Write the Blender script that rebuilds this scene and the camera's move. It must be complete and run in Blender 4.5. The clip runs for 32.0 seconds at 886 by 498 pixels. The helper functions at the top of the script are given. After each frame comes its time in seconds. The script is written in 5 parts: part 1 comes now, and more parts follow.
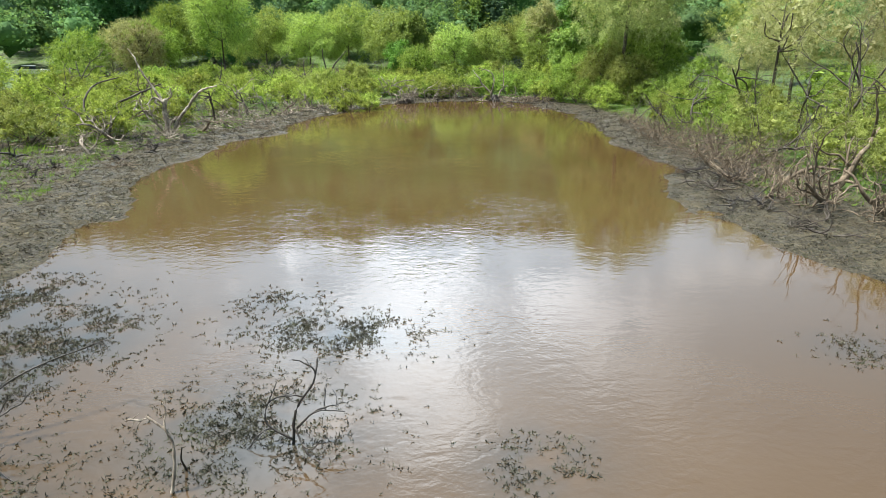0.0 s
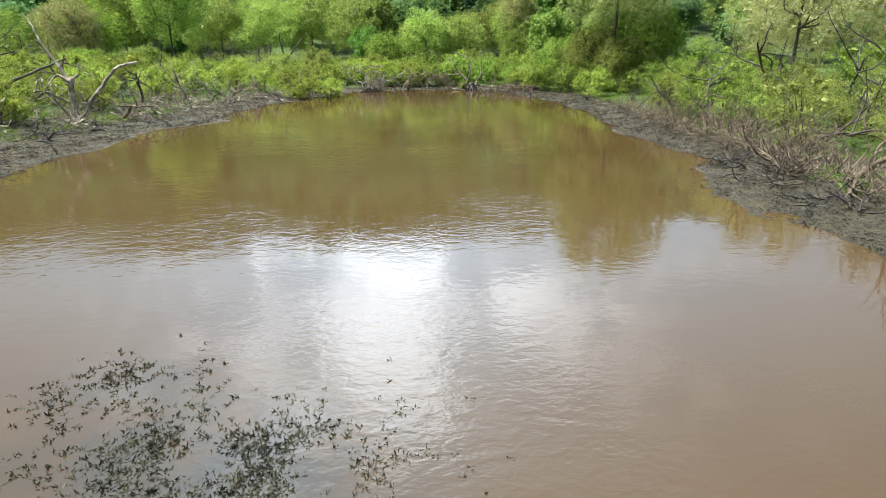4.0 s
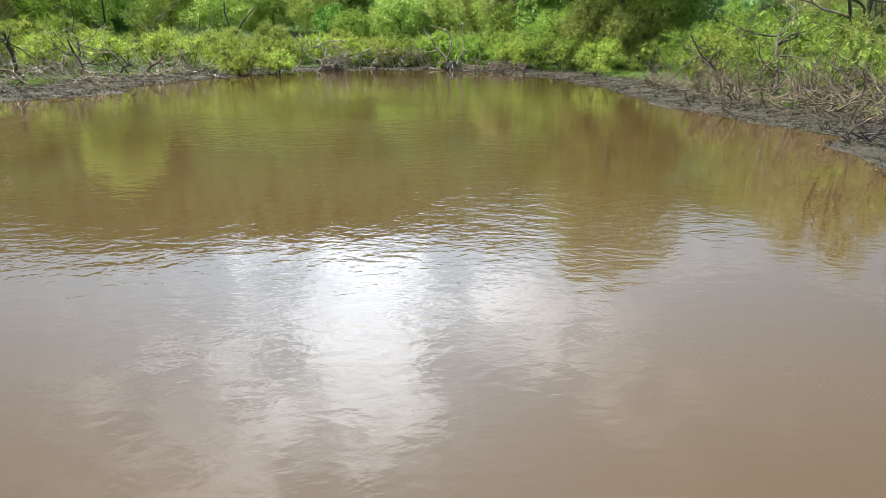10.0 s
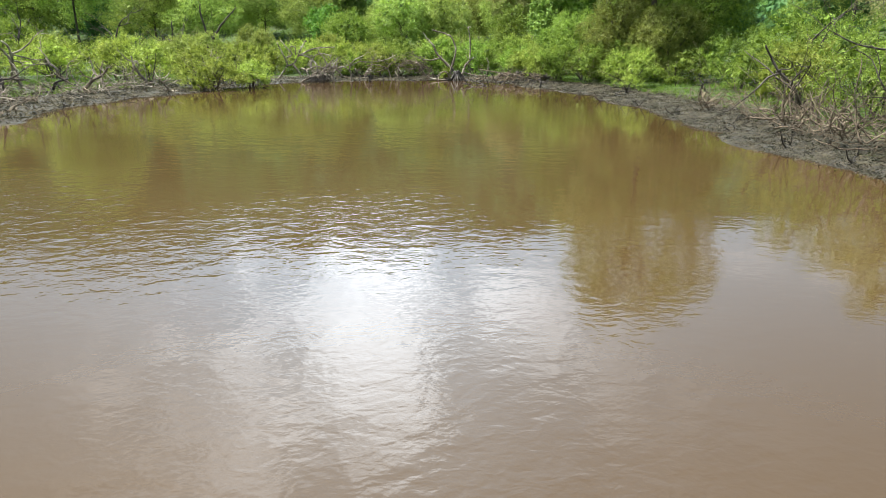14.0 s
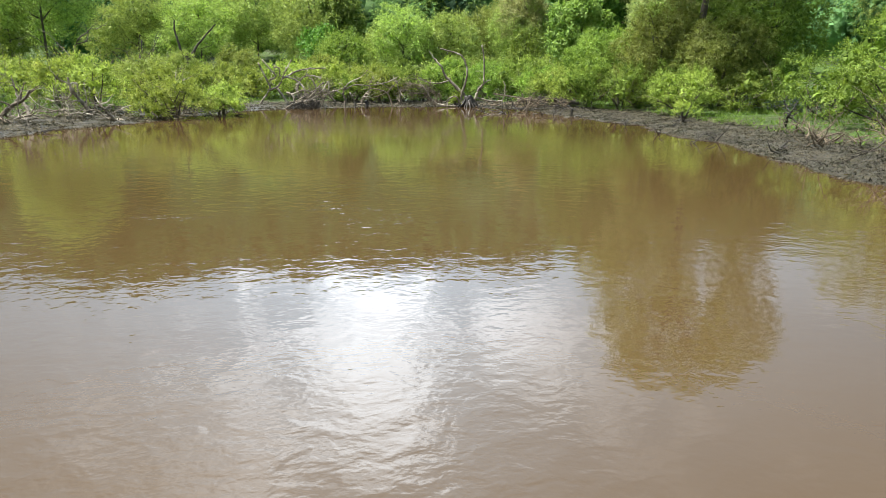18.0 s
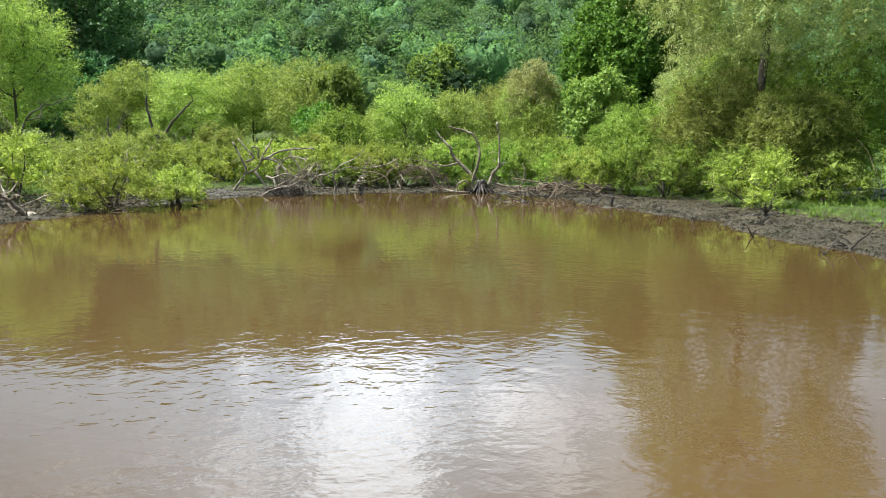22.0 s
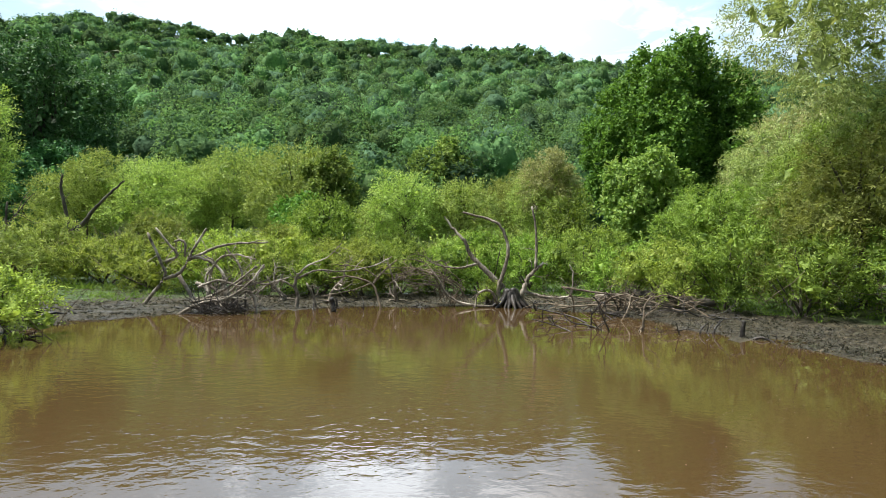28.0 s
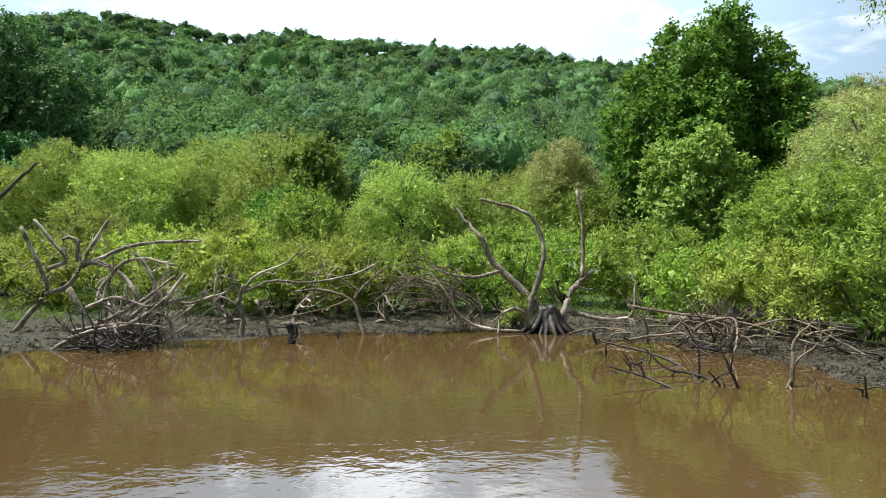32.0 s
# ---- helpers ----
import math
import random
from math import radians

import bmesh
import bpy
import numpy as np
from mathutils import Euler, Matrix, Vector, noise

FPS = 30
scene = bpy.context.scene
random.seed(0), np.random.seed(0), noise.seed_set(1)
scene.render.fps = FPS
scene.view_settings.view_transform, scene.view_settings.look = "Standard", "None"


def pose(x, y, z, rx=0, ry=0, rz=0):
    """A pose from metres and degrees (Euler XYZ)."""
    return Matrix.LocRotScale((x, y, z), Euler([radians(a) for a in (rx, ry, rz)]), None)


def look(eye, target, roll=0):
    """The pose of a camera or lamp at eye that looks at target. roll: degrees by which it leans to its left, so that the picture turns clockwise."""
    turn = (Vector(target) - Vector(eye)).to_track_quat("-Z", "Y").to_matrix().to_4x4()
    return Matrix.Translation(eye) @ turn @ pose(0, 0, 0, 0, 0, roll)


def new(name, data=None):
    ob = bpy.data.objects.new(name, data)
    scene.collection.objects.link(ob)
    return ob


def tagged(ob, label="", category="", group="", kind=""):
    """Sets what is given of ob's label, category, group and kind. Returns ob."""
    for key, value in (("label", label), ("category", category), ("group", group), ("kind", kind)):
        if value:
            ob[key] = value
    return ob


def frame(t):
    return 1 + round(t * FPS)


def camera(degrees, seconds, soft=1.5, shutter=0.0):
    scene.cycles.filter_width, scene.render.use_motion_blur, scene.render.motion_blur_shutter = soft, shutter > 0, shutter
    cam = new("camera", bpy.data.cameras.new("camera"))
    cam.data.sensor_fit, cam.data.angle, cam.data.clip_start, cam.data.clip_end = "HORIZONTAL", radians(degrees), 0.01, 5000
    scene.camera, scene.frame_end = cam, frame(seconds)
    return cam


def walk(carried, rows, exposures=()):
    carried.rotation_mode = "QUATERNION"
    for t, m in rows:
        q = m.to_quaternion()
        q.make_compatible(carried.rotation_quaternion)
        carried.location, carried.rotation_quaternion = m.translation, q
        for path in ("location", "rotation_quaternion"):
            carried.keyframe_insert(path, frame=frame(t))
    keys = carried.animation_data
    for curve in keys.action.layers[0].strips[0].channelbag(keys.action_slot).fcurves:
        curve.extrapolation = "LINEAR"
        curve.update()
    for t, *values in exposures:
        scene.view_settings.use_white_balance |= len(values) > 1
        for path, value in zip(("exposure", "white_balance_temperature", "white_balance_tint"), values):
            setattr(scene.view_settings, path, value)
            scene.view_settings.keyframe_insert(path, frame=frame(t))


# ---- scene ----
cam = camera(71.4, 32.0, soft=0.8)
METRES, EYE, TILT, LEAN, TURN = 48.0, 5.5, -18.6, 0.0, 0.0
ROWS = [
    (0.0, 0.0, 0.0, 0.0, -0.0, 0.0, 0.0),
    (0.5, -0.0016, 0.0145, 0.0041, -0.3, -0.0, 0.07),
    (1.0, -0.002, 0.0294, 0.0065, -0.61, -0.0, 0.14),
    (1.5, -0.0011, 0.0445, 0.0078, -0.91, -0.01, 0.2),
    (2.0, -0.0007, 0.0601, 0.009, -1.24, -0.01, 0.26),
    (2.5, -0.0017, 0.0769, 0.0093, -1.56, -0.01, 0.35),
    (3.0, -0.0021, 0.0935, 0.0093, -1.87, -0.02, 0.39),
    (3.5, -0.0017, 0.1093, 0.0101, -2.18, -0.03, 0.44),
    (5.5, 0.0006, 0.1693, 0.0085, -3.98, -0.09, 0.88),
    (6.0, 0.0007, 0.1846, 0.0093, -4.32, -0.07, 0.97),
    (6.5, 0.0018, 0.2, 0.009, -4.57, -0.07, 1.02),
    (7.0, 0.0043, 0.2156, 0.0078, -4.73, -0.06, 1.06),
    (7.5, 0.0064, 0.231, 0.0082, -4.73, -0.04, 1.06),
    (8.0, 0.0072, 0.2464, 0.0075, -4.71, -0.05, 1.07),
    (8.5, 0.0075, 0.2609, 0.0093, -4.67, -0.05, 1.07),
    (9.0, 0.0076, 0.2741, 0.0146, -4.65, -0.06, 1.05),
    (9.5, 0.0087, 0.2874, 0.0198, -4.61, -0.04, 0.98),
    (10.0, 0.0103, 0.3006, 0.0242, -4.55, -0.06, 0.95),
    (10.5, 0.0115, 0.3136, 0.0295, -4.53, -0.07, 0.94),
    (11.0, 0.0127, 0.3276, 0.035, -4.49, -0.07, 0.93),
    (11.5, 0.0137, 0.3418, 0.0411, -4.46, -0.08, 0.93),
    (12.0, 0.0161, 0.3571, 0.0478, -4.39, -0.09, 0.92),
    (12.5, 0.0191, 0.3724, 0.0544, -4.34, -0.08, 0.89),
    (13.0, 0.0219, 0.3878, 0.0613, -4.29, -0.08, 0.82),
    (13.5, 0.0235, 0.4032, 0.0672, -4.19, -0.06, 0.82),
    (14.0, 0.0235, 0.4189, 0.0725, -4.09, -0.03, 0.78),
    (14.5, 0.0235, 0.4341, 0.0776, -4.02, -0.05, 0.78),
    (16.5, 0.0252, 0.4972, 0.0949, -4.1, 0.1, 0.74),
    (17.0, 0.0246, 0.5133, 0.0996, -4.05, 0.56, 0.74),
    (17.5, 0.0245, 0.5292, 0.104, -4.0, 1.32, 0.71),
    (18.0, 0.0238, 0.5447, 0.1075, -3.97, 2.22, 0.71),
    (18.5, 0.0239, 0.5593, 0.1123, -3.96, 3.09, 0.68),
    (19.0, 0.0245, 0.5737, 0.1176, -3.92, 4.0, 0.67),
    (19.5, 0.0252, 0.5883, 0.1227, -3.89, 4.92, 0.65),
    (20.0, 0.0259, 0.603, 0.1272, -3.86, 5.78, 0.62),
    (20.5, 0.026, 0.6177, 0.1323, -3.84, 6.64, 0.64),
    (21.0, 0.0262, 0.6328, 0.1369, -3.82, 7.53, 0.63),
    (21.5, 0.0264, 0.648, 0.1417, -3.81, 8.47, 0.6),
    (22.0, 0.0267, 0.6634, 0.1468, -3.79, 9.37, 0.59),
    (22.5, 0.0271, 0.6787, 0.1519, -3.76, 10.31, 0.6),
    (23.0, 0.0278, 0.6939, 0.1571, -3.76, 11.23, 0.56),
    (23.5, 0.0284, 0.709, 0.1616, -3.77, 12.19, 0.53),
    (24.0, 0.0289, 0.7237, 0.1666, -3.76, 13.08, 0.55),
    (24.5, 0.0291, 0.7384, 0.1716, -3.77, 13.98, 0.52),
    (25.0, 0.0297, 0.7531, 0.1762, -3.76, 14.88, 0.54),
    (25.5, 0.0297, 0.7679, 0.1813, -3.77, 15.81, 0.52),
    (26.0, 0.0298, 0.7826, 0.186, -3.76, 16.73, 0.52),
    (26.5, 0.0298, 0.7981, 0.1904, -3.75, 17.66, 0.53),
    (28.5, 0.031, 0.8584, 0.2094, -3.82, 18.53, 0.46),
    (29.0, 0.0312, 0.8732, 0.2144, -3.82, 18.56, 0.48),
    (29.5, 0.0316, 0.8876, 0.2193, -3.83, 18.58, 0.48),
    (30.0, 0.0316, 0.902, 0.2239, -3.84, 18.6, 0.48),
    (30.5, 0.0319, 0.9164, 0.2286, -3.84, 18.63, 0.51),
    (31.0, 0.0324, 0.9305, 0.2334, -3.86, 18.65, 0.51),
    (31.5, 0.0332, 0.9444, 0.238, -3.89, 18.68, 0.52),
    (32.0, 0.0337, 0.9585, 0.2425, -3.9, 18.71, 0.51),
]
walk(cam, [(t, pose(0, 0, EYE, TILT, LEAN, TURN) @ pose(METRES * x, METRES * y, METRES * z, 90 + pitch, roll, yaw)) for t, x, y, z, yaw, pitch, roll in ROWS],
     exposures=[(0.0, 1.11), (18.0, 1.11), (22.0, 1.11), (24.0, 1.01), (25.0, 0.81), (26.0, 0.67), (29.0, 0.77), (32.0, 0.77)])

# ---- light ----
SUN_AZ, SUN_EL = radians(-84.0), radians(64.0)
SUN_DIR = Vector((math.sin(SUN_AZ) * math.cos(SUN_EL), math.cos(SUN_AZ) * math.cos(SUN_EL), math.sin(SUN_EL)))
sun = new("sun", bpy.data.lights.new("sun", "SUN"))
sun.data.energy, sun.data.angle, sun.data.color = 5.0, radians(8), (1.0, 0.96, 0.9)
sun.matrix_world = look(SUN_DIR * 100, (0, 0, 0))


def link(nt, a, b):
    nt.links.new(a, b)


def node(nt, kind, **values):
    n = nt.nodes.new(kind)
    for key, value in values.items():
        n.inputs[key.replace("_", " ")].default_value = value
    return n


def math_node(nt, op, a, b=None, clamp=False):
    n = nt.nodes.new("ShaderNodeMath")
    n.operation, n.use_clamp = op, clamp
    for i, v in enumerate((a, b)):
        if v is None:
            continue
        if isinstance(v, (int, float)):
            n.inputs[i].default_value = v
        else:
            link(nt, v, n.inputs[i])
    return n.outputs[0]


def mix_col(nt, fac, a, b, blend="MIX"):
    n = nt.nodes.new("ShaderNodeMix")
    n.data_type, n.blend_type = "RGBA", blend
    for sock, v in ((n.inputs[0], fac), (n.inputs[6], a), (n.inputs[7], b)):
        if isinstance(v, (int, float)):
            sock.default_value = v
        elif isinstance(v, (tuple, list)):
            sock.default_value = (*v[:3], 1)
        else:
            link(nt, v, sock)
    return n.outputs[2]


def ramp(nt, fac, lo, hi, a=0.0, b=1.0):
    n = nt.nodes.new("ShaderNodeMapRange")
    n.interpolation_type = "SMOOTHSTEP"
    link(nt, fac, n.inputs[0])
    for i, v in zip((1, 2, 3, 4), (lo, hi, a, b)):
        n.inputs[i].default_value = v
    return n.outputs[0]


def noise_tex(nt, vec, scale, detail=4.0, rough=0.55, distort=0.0):
    n = node(nt, "ShaderNodeTexNoise", Scale=scale, Detail=detail, Roughness=rough, Distortion=distort)
    if vec is not None:
        link(nt, vec, n.inputs["Vector"])
    return n.outputs[0]


def build_sky():
    """Broken cloud cover over a pale sky, brighter round the hidden sun."""
    world = bpy.data.worlds.new("world")
    scene.world, world.use_nodes = world, True
    nt = world.node_tree
    nt.nodes.clear()
    out = nt.nodes.new("ShaderNodeOutputWorld")
    back = node(nt, "ShaderNodeBackground", Strength=0.463)
    link(nt, back.outputs[0], out.inputs[0])
    sky = nt.nodes.new("ShaderNodeTexSky")
    sky.sky_type, sky.sun_disc = "NISHITA", False
    sky.sun_elevation, sky.sun_rotation = SUN_EL, SUN_AZ
    blue = mix_col(nt, 1.0, sky.outputs[0], (0.10, 0.10, 0.10), "MULTIPLY")
    co = nt.nodes.new("ShaderNodeTexCoord")
    split = nt.nodes.new("ShaderNodeSeparateXYZ")
    link(nt, co.outputs["Generated"], split.inputs[0])
    height = math_node(nt, "ADD", math_node(nt, "MAXIMUM", split.outputs[2], 0.0), 0.12)
    flat = nt.nodes.new("ShaderNodeCombineXYZ")
    link(nt, math_node(nt, "DIVIDE", split.outputs[0], height), flat.inputs[0])
    link(nt, math_node(nt, "DIVIDE", split.outputs[1], height), flat.inputs[1])
    shape = math_node(nt, "ADD", math_node(nt, "MULTIPLY", noise_tex(nt, flat.outputs[0], 2.4, 5.0, 0.55, 0.3), 0.8), math_node(nt, "MULTIPLY", noise_tex(nt, flat.outputs[0], 6.5, 4.0, 0.6, 0.6), 0.75))

    def bank(az, el, power):
        """How near the sky's direction is to a bank of cloud, 0 to 1."""
        dot = nt.nodes.new("ShaderNodeVectorMath")
        dot.operation = "DOT_PRODUCT"
        link(nt, co.outputs["Generated"], dot.inputs[0])
        a, e = radians(az), radians(el)
        dot.inputs[1].default_value = (math.sin(a) * math.cos(e), math.cos(a) * math.cos(e), math.sin(e))
        return math_node(nt, "POWER", math_node(nt, "MAXIMUM", dot.outputs["Value"], 0.0), power)

    heaps = bank(*CLOUDS[0][:3])
    heaps = math_node(nt, "MULTIPLY", heaps, CLOUDS[0][3])
    for az, el, power, much in CLOUDS[1:]:
        heaps = math_node(nt, "ADD", heaps, math_node(nt, "MULTIPLY", bank(az, el, power), much))
    body = ramp(nt, math_node(nt, "ADD", shape, math_node(nt, "MULTIPLY", heaps, 0.24)), 0.79, 1.06)
    glow = bank(-3.0, 27.0, 24.0)
    ahead = math_node(nt, "MULTIPLY", bank(-3.0, 24.0, 4.0), SKY_AHEAD)
    grey = math_node(nt, "ADD", math_node(nt, "MULTIPLY", glow, GLOW_GREY), math_node(nt, "ADD", ahead, SKY_GREY))
    white = math_node(nt, "ADD", math_node(nt, "MULTIPLY", glow, GLOW_WHITE), math_node(nt, "ADD", ahead, SKY_WHITE))
    grey_c = mix_col(nt, 1.0, (0.70, 0.95, 1.20), grey, "MULTIPLY")
    white_c = mix_col(nt, 1.0, (0.86, 0.98, 1.10), white, "MULTIPLY")
    cloud = mix_col(nt, body, grey_c, white_c)
    link(nt, mix_col(nt, 0.985, blue, cloud), back.inputs[0])


# brightness of the cloud cover, and of the bright bank of cloud beyond the pond
SKY_GREY, SKY_WHITE, SKY_AHEAD, GLOW_GREY, GLOW_WHITE = 0.48, 0.88, 1.35, 1.15, 4.6
# heaps of bright cloud: azimuth, elevation, tightness, weight
CLOUDS = [(-2, 20, 220, 0.6), (-2, 27, 200, 1.0), (-4, 33, 300, 0.9), (10, 24, 420, 1.0), (15, 26, 420, 0.9), (-17, 28, 320, 0.5), (-14, 37, 320, 0.5), (-14, 19, 200, 0.4), (-24, 40, 40, 0.45), (22, 22, 150, 0.35)]
build_sky()


# ---- materials ----
def material(name):
    m = bpy.data.materials.new(name)
    m.use_nodes = True
    nt = m.node_tree
    nt.nodes.clear()
    out = nt.nodes.new("ShaderNodeOutputMaterial")
    b = nt.nodes.new("ShaderNodeBsdfPrincipled")
    link(nt, b.outputs[0], out.inputs[0])
    return m, nt, b, out


def bump(nt, height, strength, distance):
    n = node(nt, "ShaderNodeBump", Strength=strength, Distance=distance)
    link(nt, height, n.inputs["Height"])
    return n.outputs[0]


def leaf_material(name, dark, light, tip, through_share=0.34, rough=0.6, gloss=0.14, crowns=False):
    """Leaves: every leaf its own tone, every plant its own shade, light passing through."""
    m, nt, b, out = material(name)
    geo, info = nt.nodes.new("ShaderNodeNewGeometry"), nt.nodes.new("ShaderNodeObjectInfo")
    co = nt.nodes.new("ShaderNodeTexCoord")
    patch = noise_tex(nt, co.outputs["Object"], 1.1, 3.0)
    clump = noise_tex(nt, co.outputs["Object"], 0.55 if crowns else 3.4, 3.0)
    tone = math_node(nt, "ADD", math_node(nt, "MULTIPLY", geo.outputs["Random Per Island"], 0.3), math_node(nt, "MULTIPLY", ramp(nt, clump, 0.34, 0.64), 0.6))
    col = mix_col(nt, ramp(nt, tone, 0.0, 0.95), dark, light)
    col = mix_col(nt, ramp(nt, patch, 0.5, 0.75, 0.0, 0.7), col, tip)
    hue = node(nt, "ShaderNodeHueSaturation", Saturation=1.0)
    which = info.outputs["Random"]
    if crowns:
        at = nt.nodes.new("ShaderNodeAttribute")
        at.attribute_name = "tone"
        which = at.outputs["Fac"]
    link(nt, math_node(nt, "ADD", math_node(nt, "MULTIPLY", which, 0.022 if crowns else 0.02), 0.487 if crowns else 0.493), hue.inputs["Hue"])
    link(nt, math_node(nt, "ADD", math_node(nt, "MULTIPLY", which, 0.8 if crowns else 0.46), 0.58 if crowns else 0.74), hue.inputs["Value"])
    link(nt, col, hue.inputs["Color"])
    link(nt, hue.outputs[0], b.inputs["Base Color"])
    b.inputs["Roughness"].default_value = rough
    b.inputs["Specular IOR Level"].default_value = gloss
    if crowns:
        fine = noise_tex(nt, co.outputs["Object"], 1.3, 4.0, 0.65)
        link(nt, bump(nt, fine, 0.9, 0.6), b.inputs["Normal"])
    trans = nt.nodes.new("ShaderNodeBsdfTranslucent")
    link(nt, mix_col(nt, 1.0, hue.outputs[0], (1.25, 1.2, 0.75), "MULTIPLY"), trans.inputs[0])
    mix = nt.nodes.new("ShaderNodeMixShader")
    mix.inputs[0].default_value = through_share
    link(nt, b.outputs[0], mix.inputs[1])
    link(nt, trans.outputs[0], mix.inputs[2])
    link(nt, mix.outputs[0], out.inputs[0])
    return m


def wood_material(name, dark, light, pale, rough=0.85):
    m, nt, b, out = material(name)
    co = nt.nodes.new("ShaderNodeTexCoord")
    mp = nt.nodes.new("ShaderNodeMapping")
    mp.inputs["Scale"].default_value = (9, 9, 2.2)
    link(nt, co.outputs["Object"], mp.inputs[0])
    grain = noise_tex(nt, mp.outputs[0], 3.0, 6.0, 0.65)
    stain = noise_tex(nt, co.outputs["Object"], 1.7, 3.0)
    col = mix_col(nt, ramp(nt, grain, 0.3, 0.7), dark, light)
    col = mix_col(nt, ramp(nt, stain, 0.48, 0.68), col, pale)
    link(nt, col, b.inputs["Base Color"])
    b.inputs["Roughness"].default_value = rough
    link(nt, bump(nt, grain, 0.7, 0.02), b.inputs["Normal"])
    return m


def ground_material():
    m, nt, b, out = material("mud_and_grass")
    co, at = nt.nodes.new("ShaderNodeTexCoord"), nt.nodes.new("ShaderNodeAttribute")
    at.attribute_name = "mud"
    p = co.outputs["Object"]
    fine, mid, big = noise_tex(nt, p, 13.0, 6.0, 0.75), noise_tex(nt, p, 1.3, 4.0), noise_tex(nt, p, 0.22, 3.0)
    mud = mix_col(nt, ramp(nt, fine, 0.40, 0.62), (0.016, 0.0135, 0.008), (0.125, 0.108, 0.064))
    mud = mix_col(nt, ramp(nt, mid, 0.5, 0.66, 0.0, 0.55), mud, (0.12, 0.106, 0.066))
    green = mix_col(nt, ramp(nt, fine, 0.3, 0.7), (0.035, 0.07, 0.012), (0.11, 0.19, 0.035))
    green = mix_col(nt, ramp(nt, big, 0.45, 0.65, 0.0, 0.6), green, (0.05, 0.046, 0.028))
    edge = math_node(nt, "ADD", at.outputs["Fac"], math_node(nt, "MULTIPLY", math_node(nt, "SUBTRACT", mid, 0.5), 0.9))
    col = mix_col(nt, ramp(nt, edge, 0.35, 0.6), green, mud)
    link(nt, col, b.inputs["Base Color"])
    link(nt, ramp(nt, mid, 0.4, 0.65, 0.42, 0.9), b.inputs["Roughness"])
    b.inputs["Specular IOR Level"].default_value = 0.35
    lump = math_node(nt, "ADD", math_node(nt, "MULTIPLY", fine, 0.5), mid)
    link(nt, bump(nt, lump, 1.0, 0.22), b.inputs["Normal"])
    return m


def water_material():
    """Silty water: an opaque brown body under a clear rippled surface."""
    m, nt, b, out = material("silty_water")
    co, at = nt.nodes.new("ShaderNodeTexCoord"), nt.nodes.new("ShaderNodeAttribute")
    at.attribute_name = "weed"
    p = co.outputs["Object"]
    silt = noise_tex(nt, p, 0.16, 3.0, 0.5)
    col = mix_col(nt, ramp(nt, silt, 0.35, 0.65), WATER_A, WATER_B)
    murk = noise_tex(nt, p, 0.9, 3.0)
    col = mix_col(nt, math_node(nt, "MULTIPLY", math_node(nt, "MULTIPLY", at.outputs["Fac"], 0.95, True), ramp(nt, murk, 0.25, 0.6)), col, (0.028, 0.031, 0.029))
    link(nt, col, b.inputs["Base Color"])
    b.inputs["Roughness"].default_value = 0.006
    b.inputs["IOR"].default_value = 1.54
    # ripples run across the wind; calm and ruffled stretches alternate
    turn = nt.nodes.new("ShaderNodeMapping")
    turn.inputs["Rotation"].default_value = (0, 0, radians(-8))
    turn.inputs["Scale"].default_value = (0.74, 1.0, 1.0)
    link(nt, p, turn.inputs[0])
    ripple = noise_tex(nt, turn.outputs[0], 6.0, 2.0, 0.5, 0.6)
    small = noise_tex(nt, turn.outputs[0], 13.0, 2.0, 0.5, 0.3)
    swell = noise_tex(nt, turn.outputs[0], 0.9, 2.0)
    wavelet = noise_tex(nt, turn.outputs[0], 3.0, 1.0, 0.4, 0.8)
    ruffle = ramp(nt, noise_tex(nt, p, 0.13, 2.0), 0.42, 0.62, 0.35, 1.15)
    lee = nt.nodes.new("ShaderNodeAttribute")
    lee.attribute_name = "open_water"
    h = math_node(nt, "ADD", math_node(nt, "MULTIPLY", ripple, RIPPLE * 0.8), math_node(nt, "MULTIPLY", small, RIPPLE * 0.44))
    h = math_node(nt, "ADD", h, math_node(nt, "MULTIPLY", noise_tex(nt, turn.outputs[0], 27.0, 2.0, 0.5), RIPPLE * 0.1))
    h = math_node(nt, "ADD", h, math_node(nt, "MULTIPLY", wavelet, RIPPLE * 0.95))
    h = math_node(nt, "ADD", math_node(nt, "MULTIPLY", h, ruffle), math_node(nt, "MULTIPLY", swell, RIPPLE * 0.4))
    link(nt, bump(nt, math_node(nt, "MULTIPLY", h, lee.outputs["Fac"]), 1.0, 1.0), b.inputs["Normal"])
    return m


WATER_A, WATER_B, RIPPLE = (0.0690, 0.0412, 0.0165), (0.0780, 0.0480, 0.0205), 0.0060

LEAF_YELLOW = leaf_material("willow_leaf_yellow_green", (0.093, 0.137, 0.026), (0.450, 0.554, 0.119), (0.540, 0.594, 0.178))
# lightened copy of the willow leaf; its colour offsets shade in the mid-row crowns
LEAF_LIGHTENED = leaf_material("willow_leaf_lightened", (0.127, 0.188, 0.050), (0.481, 0.615, 0.173), (0.519, 0.620, 0.204))
LEAF_GREEN = leaf_material("willow_leaf_green", (0.064, 0.114, 0.020), (0.334, 0.468, 0.092), (0.398, 0.503, 0.134))
LEAF_OLIVE = leaf_material("willow_leaf_olive", (0.114, 0.148, 0.034), (0.385, 0.459, 0.126), (0.459, 0.490, 0.176))
LEAF_WILLOW = leaf_material("great_willow_leaf", (0.136, 0.177, 0.065), (0.431, 0.508, 0.187), (0.559, 0.575, 0.273), 0.3)
LEAF_TAN = leaf_material("seeding_willow_leaf_tan", (0.168, 0.184, 0.069), (0.415, 0.420, 0.208), (0.538, 0.507, 0.312))
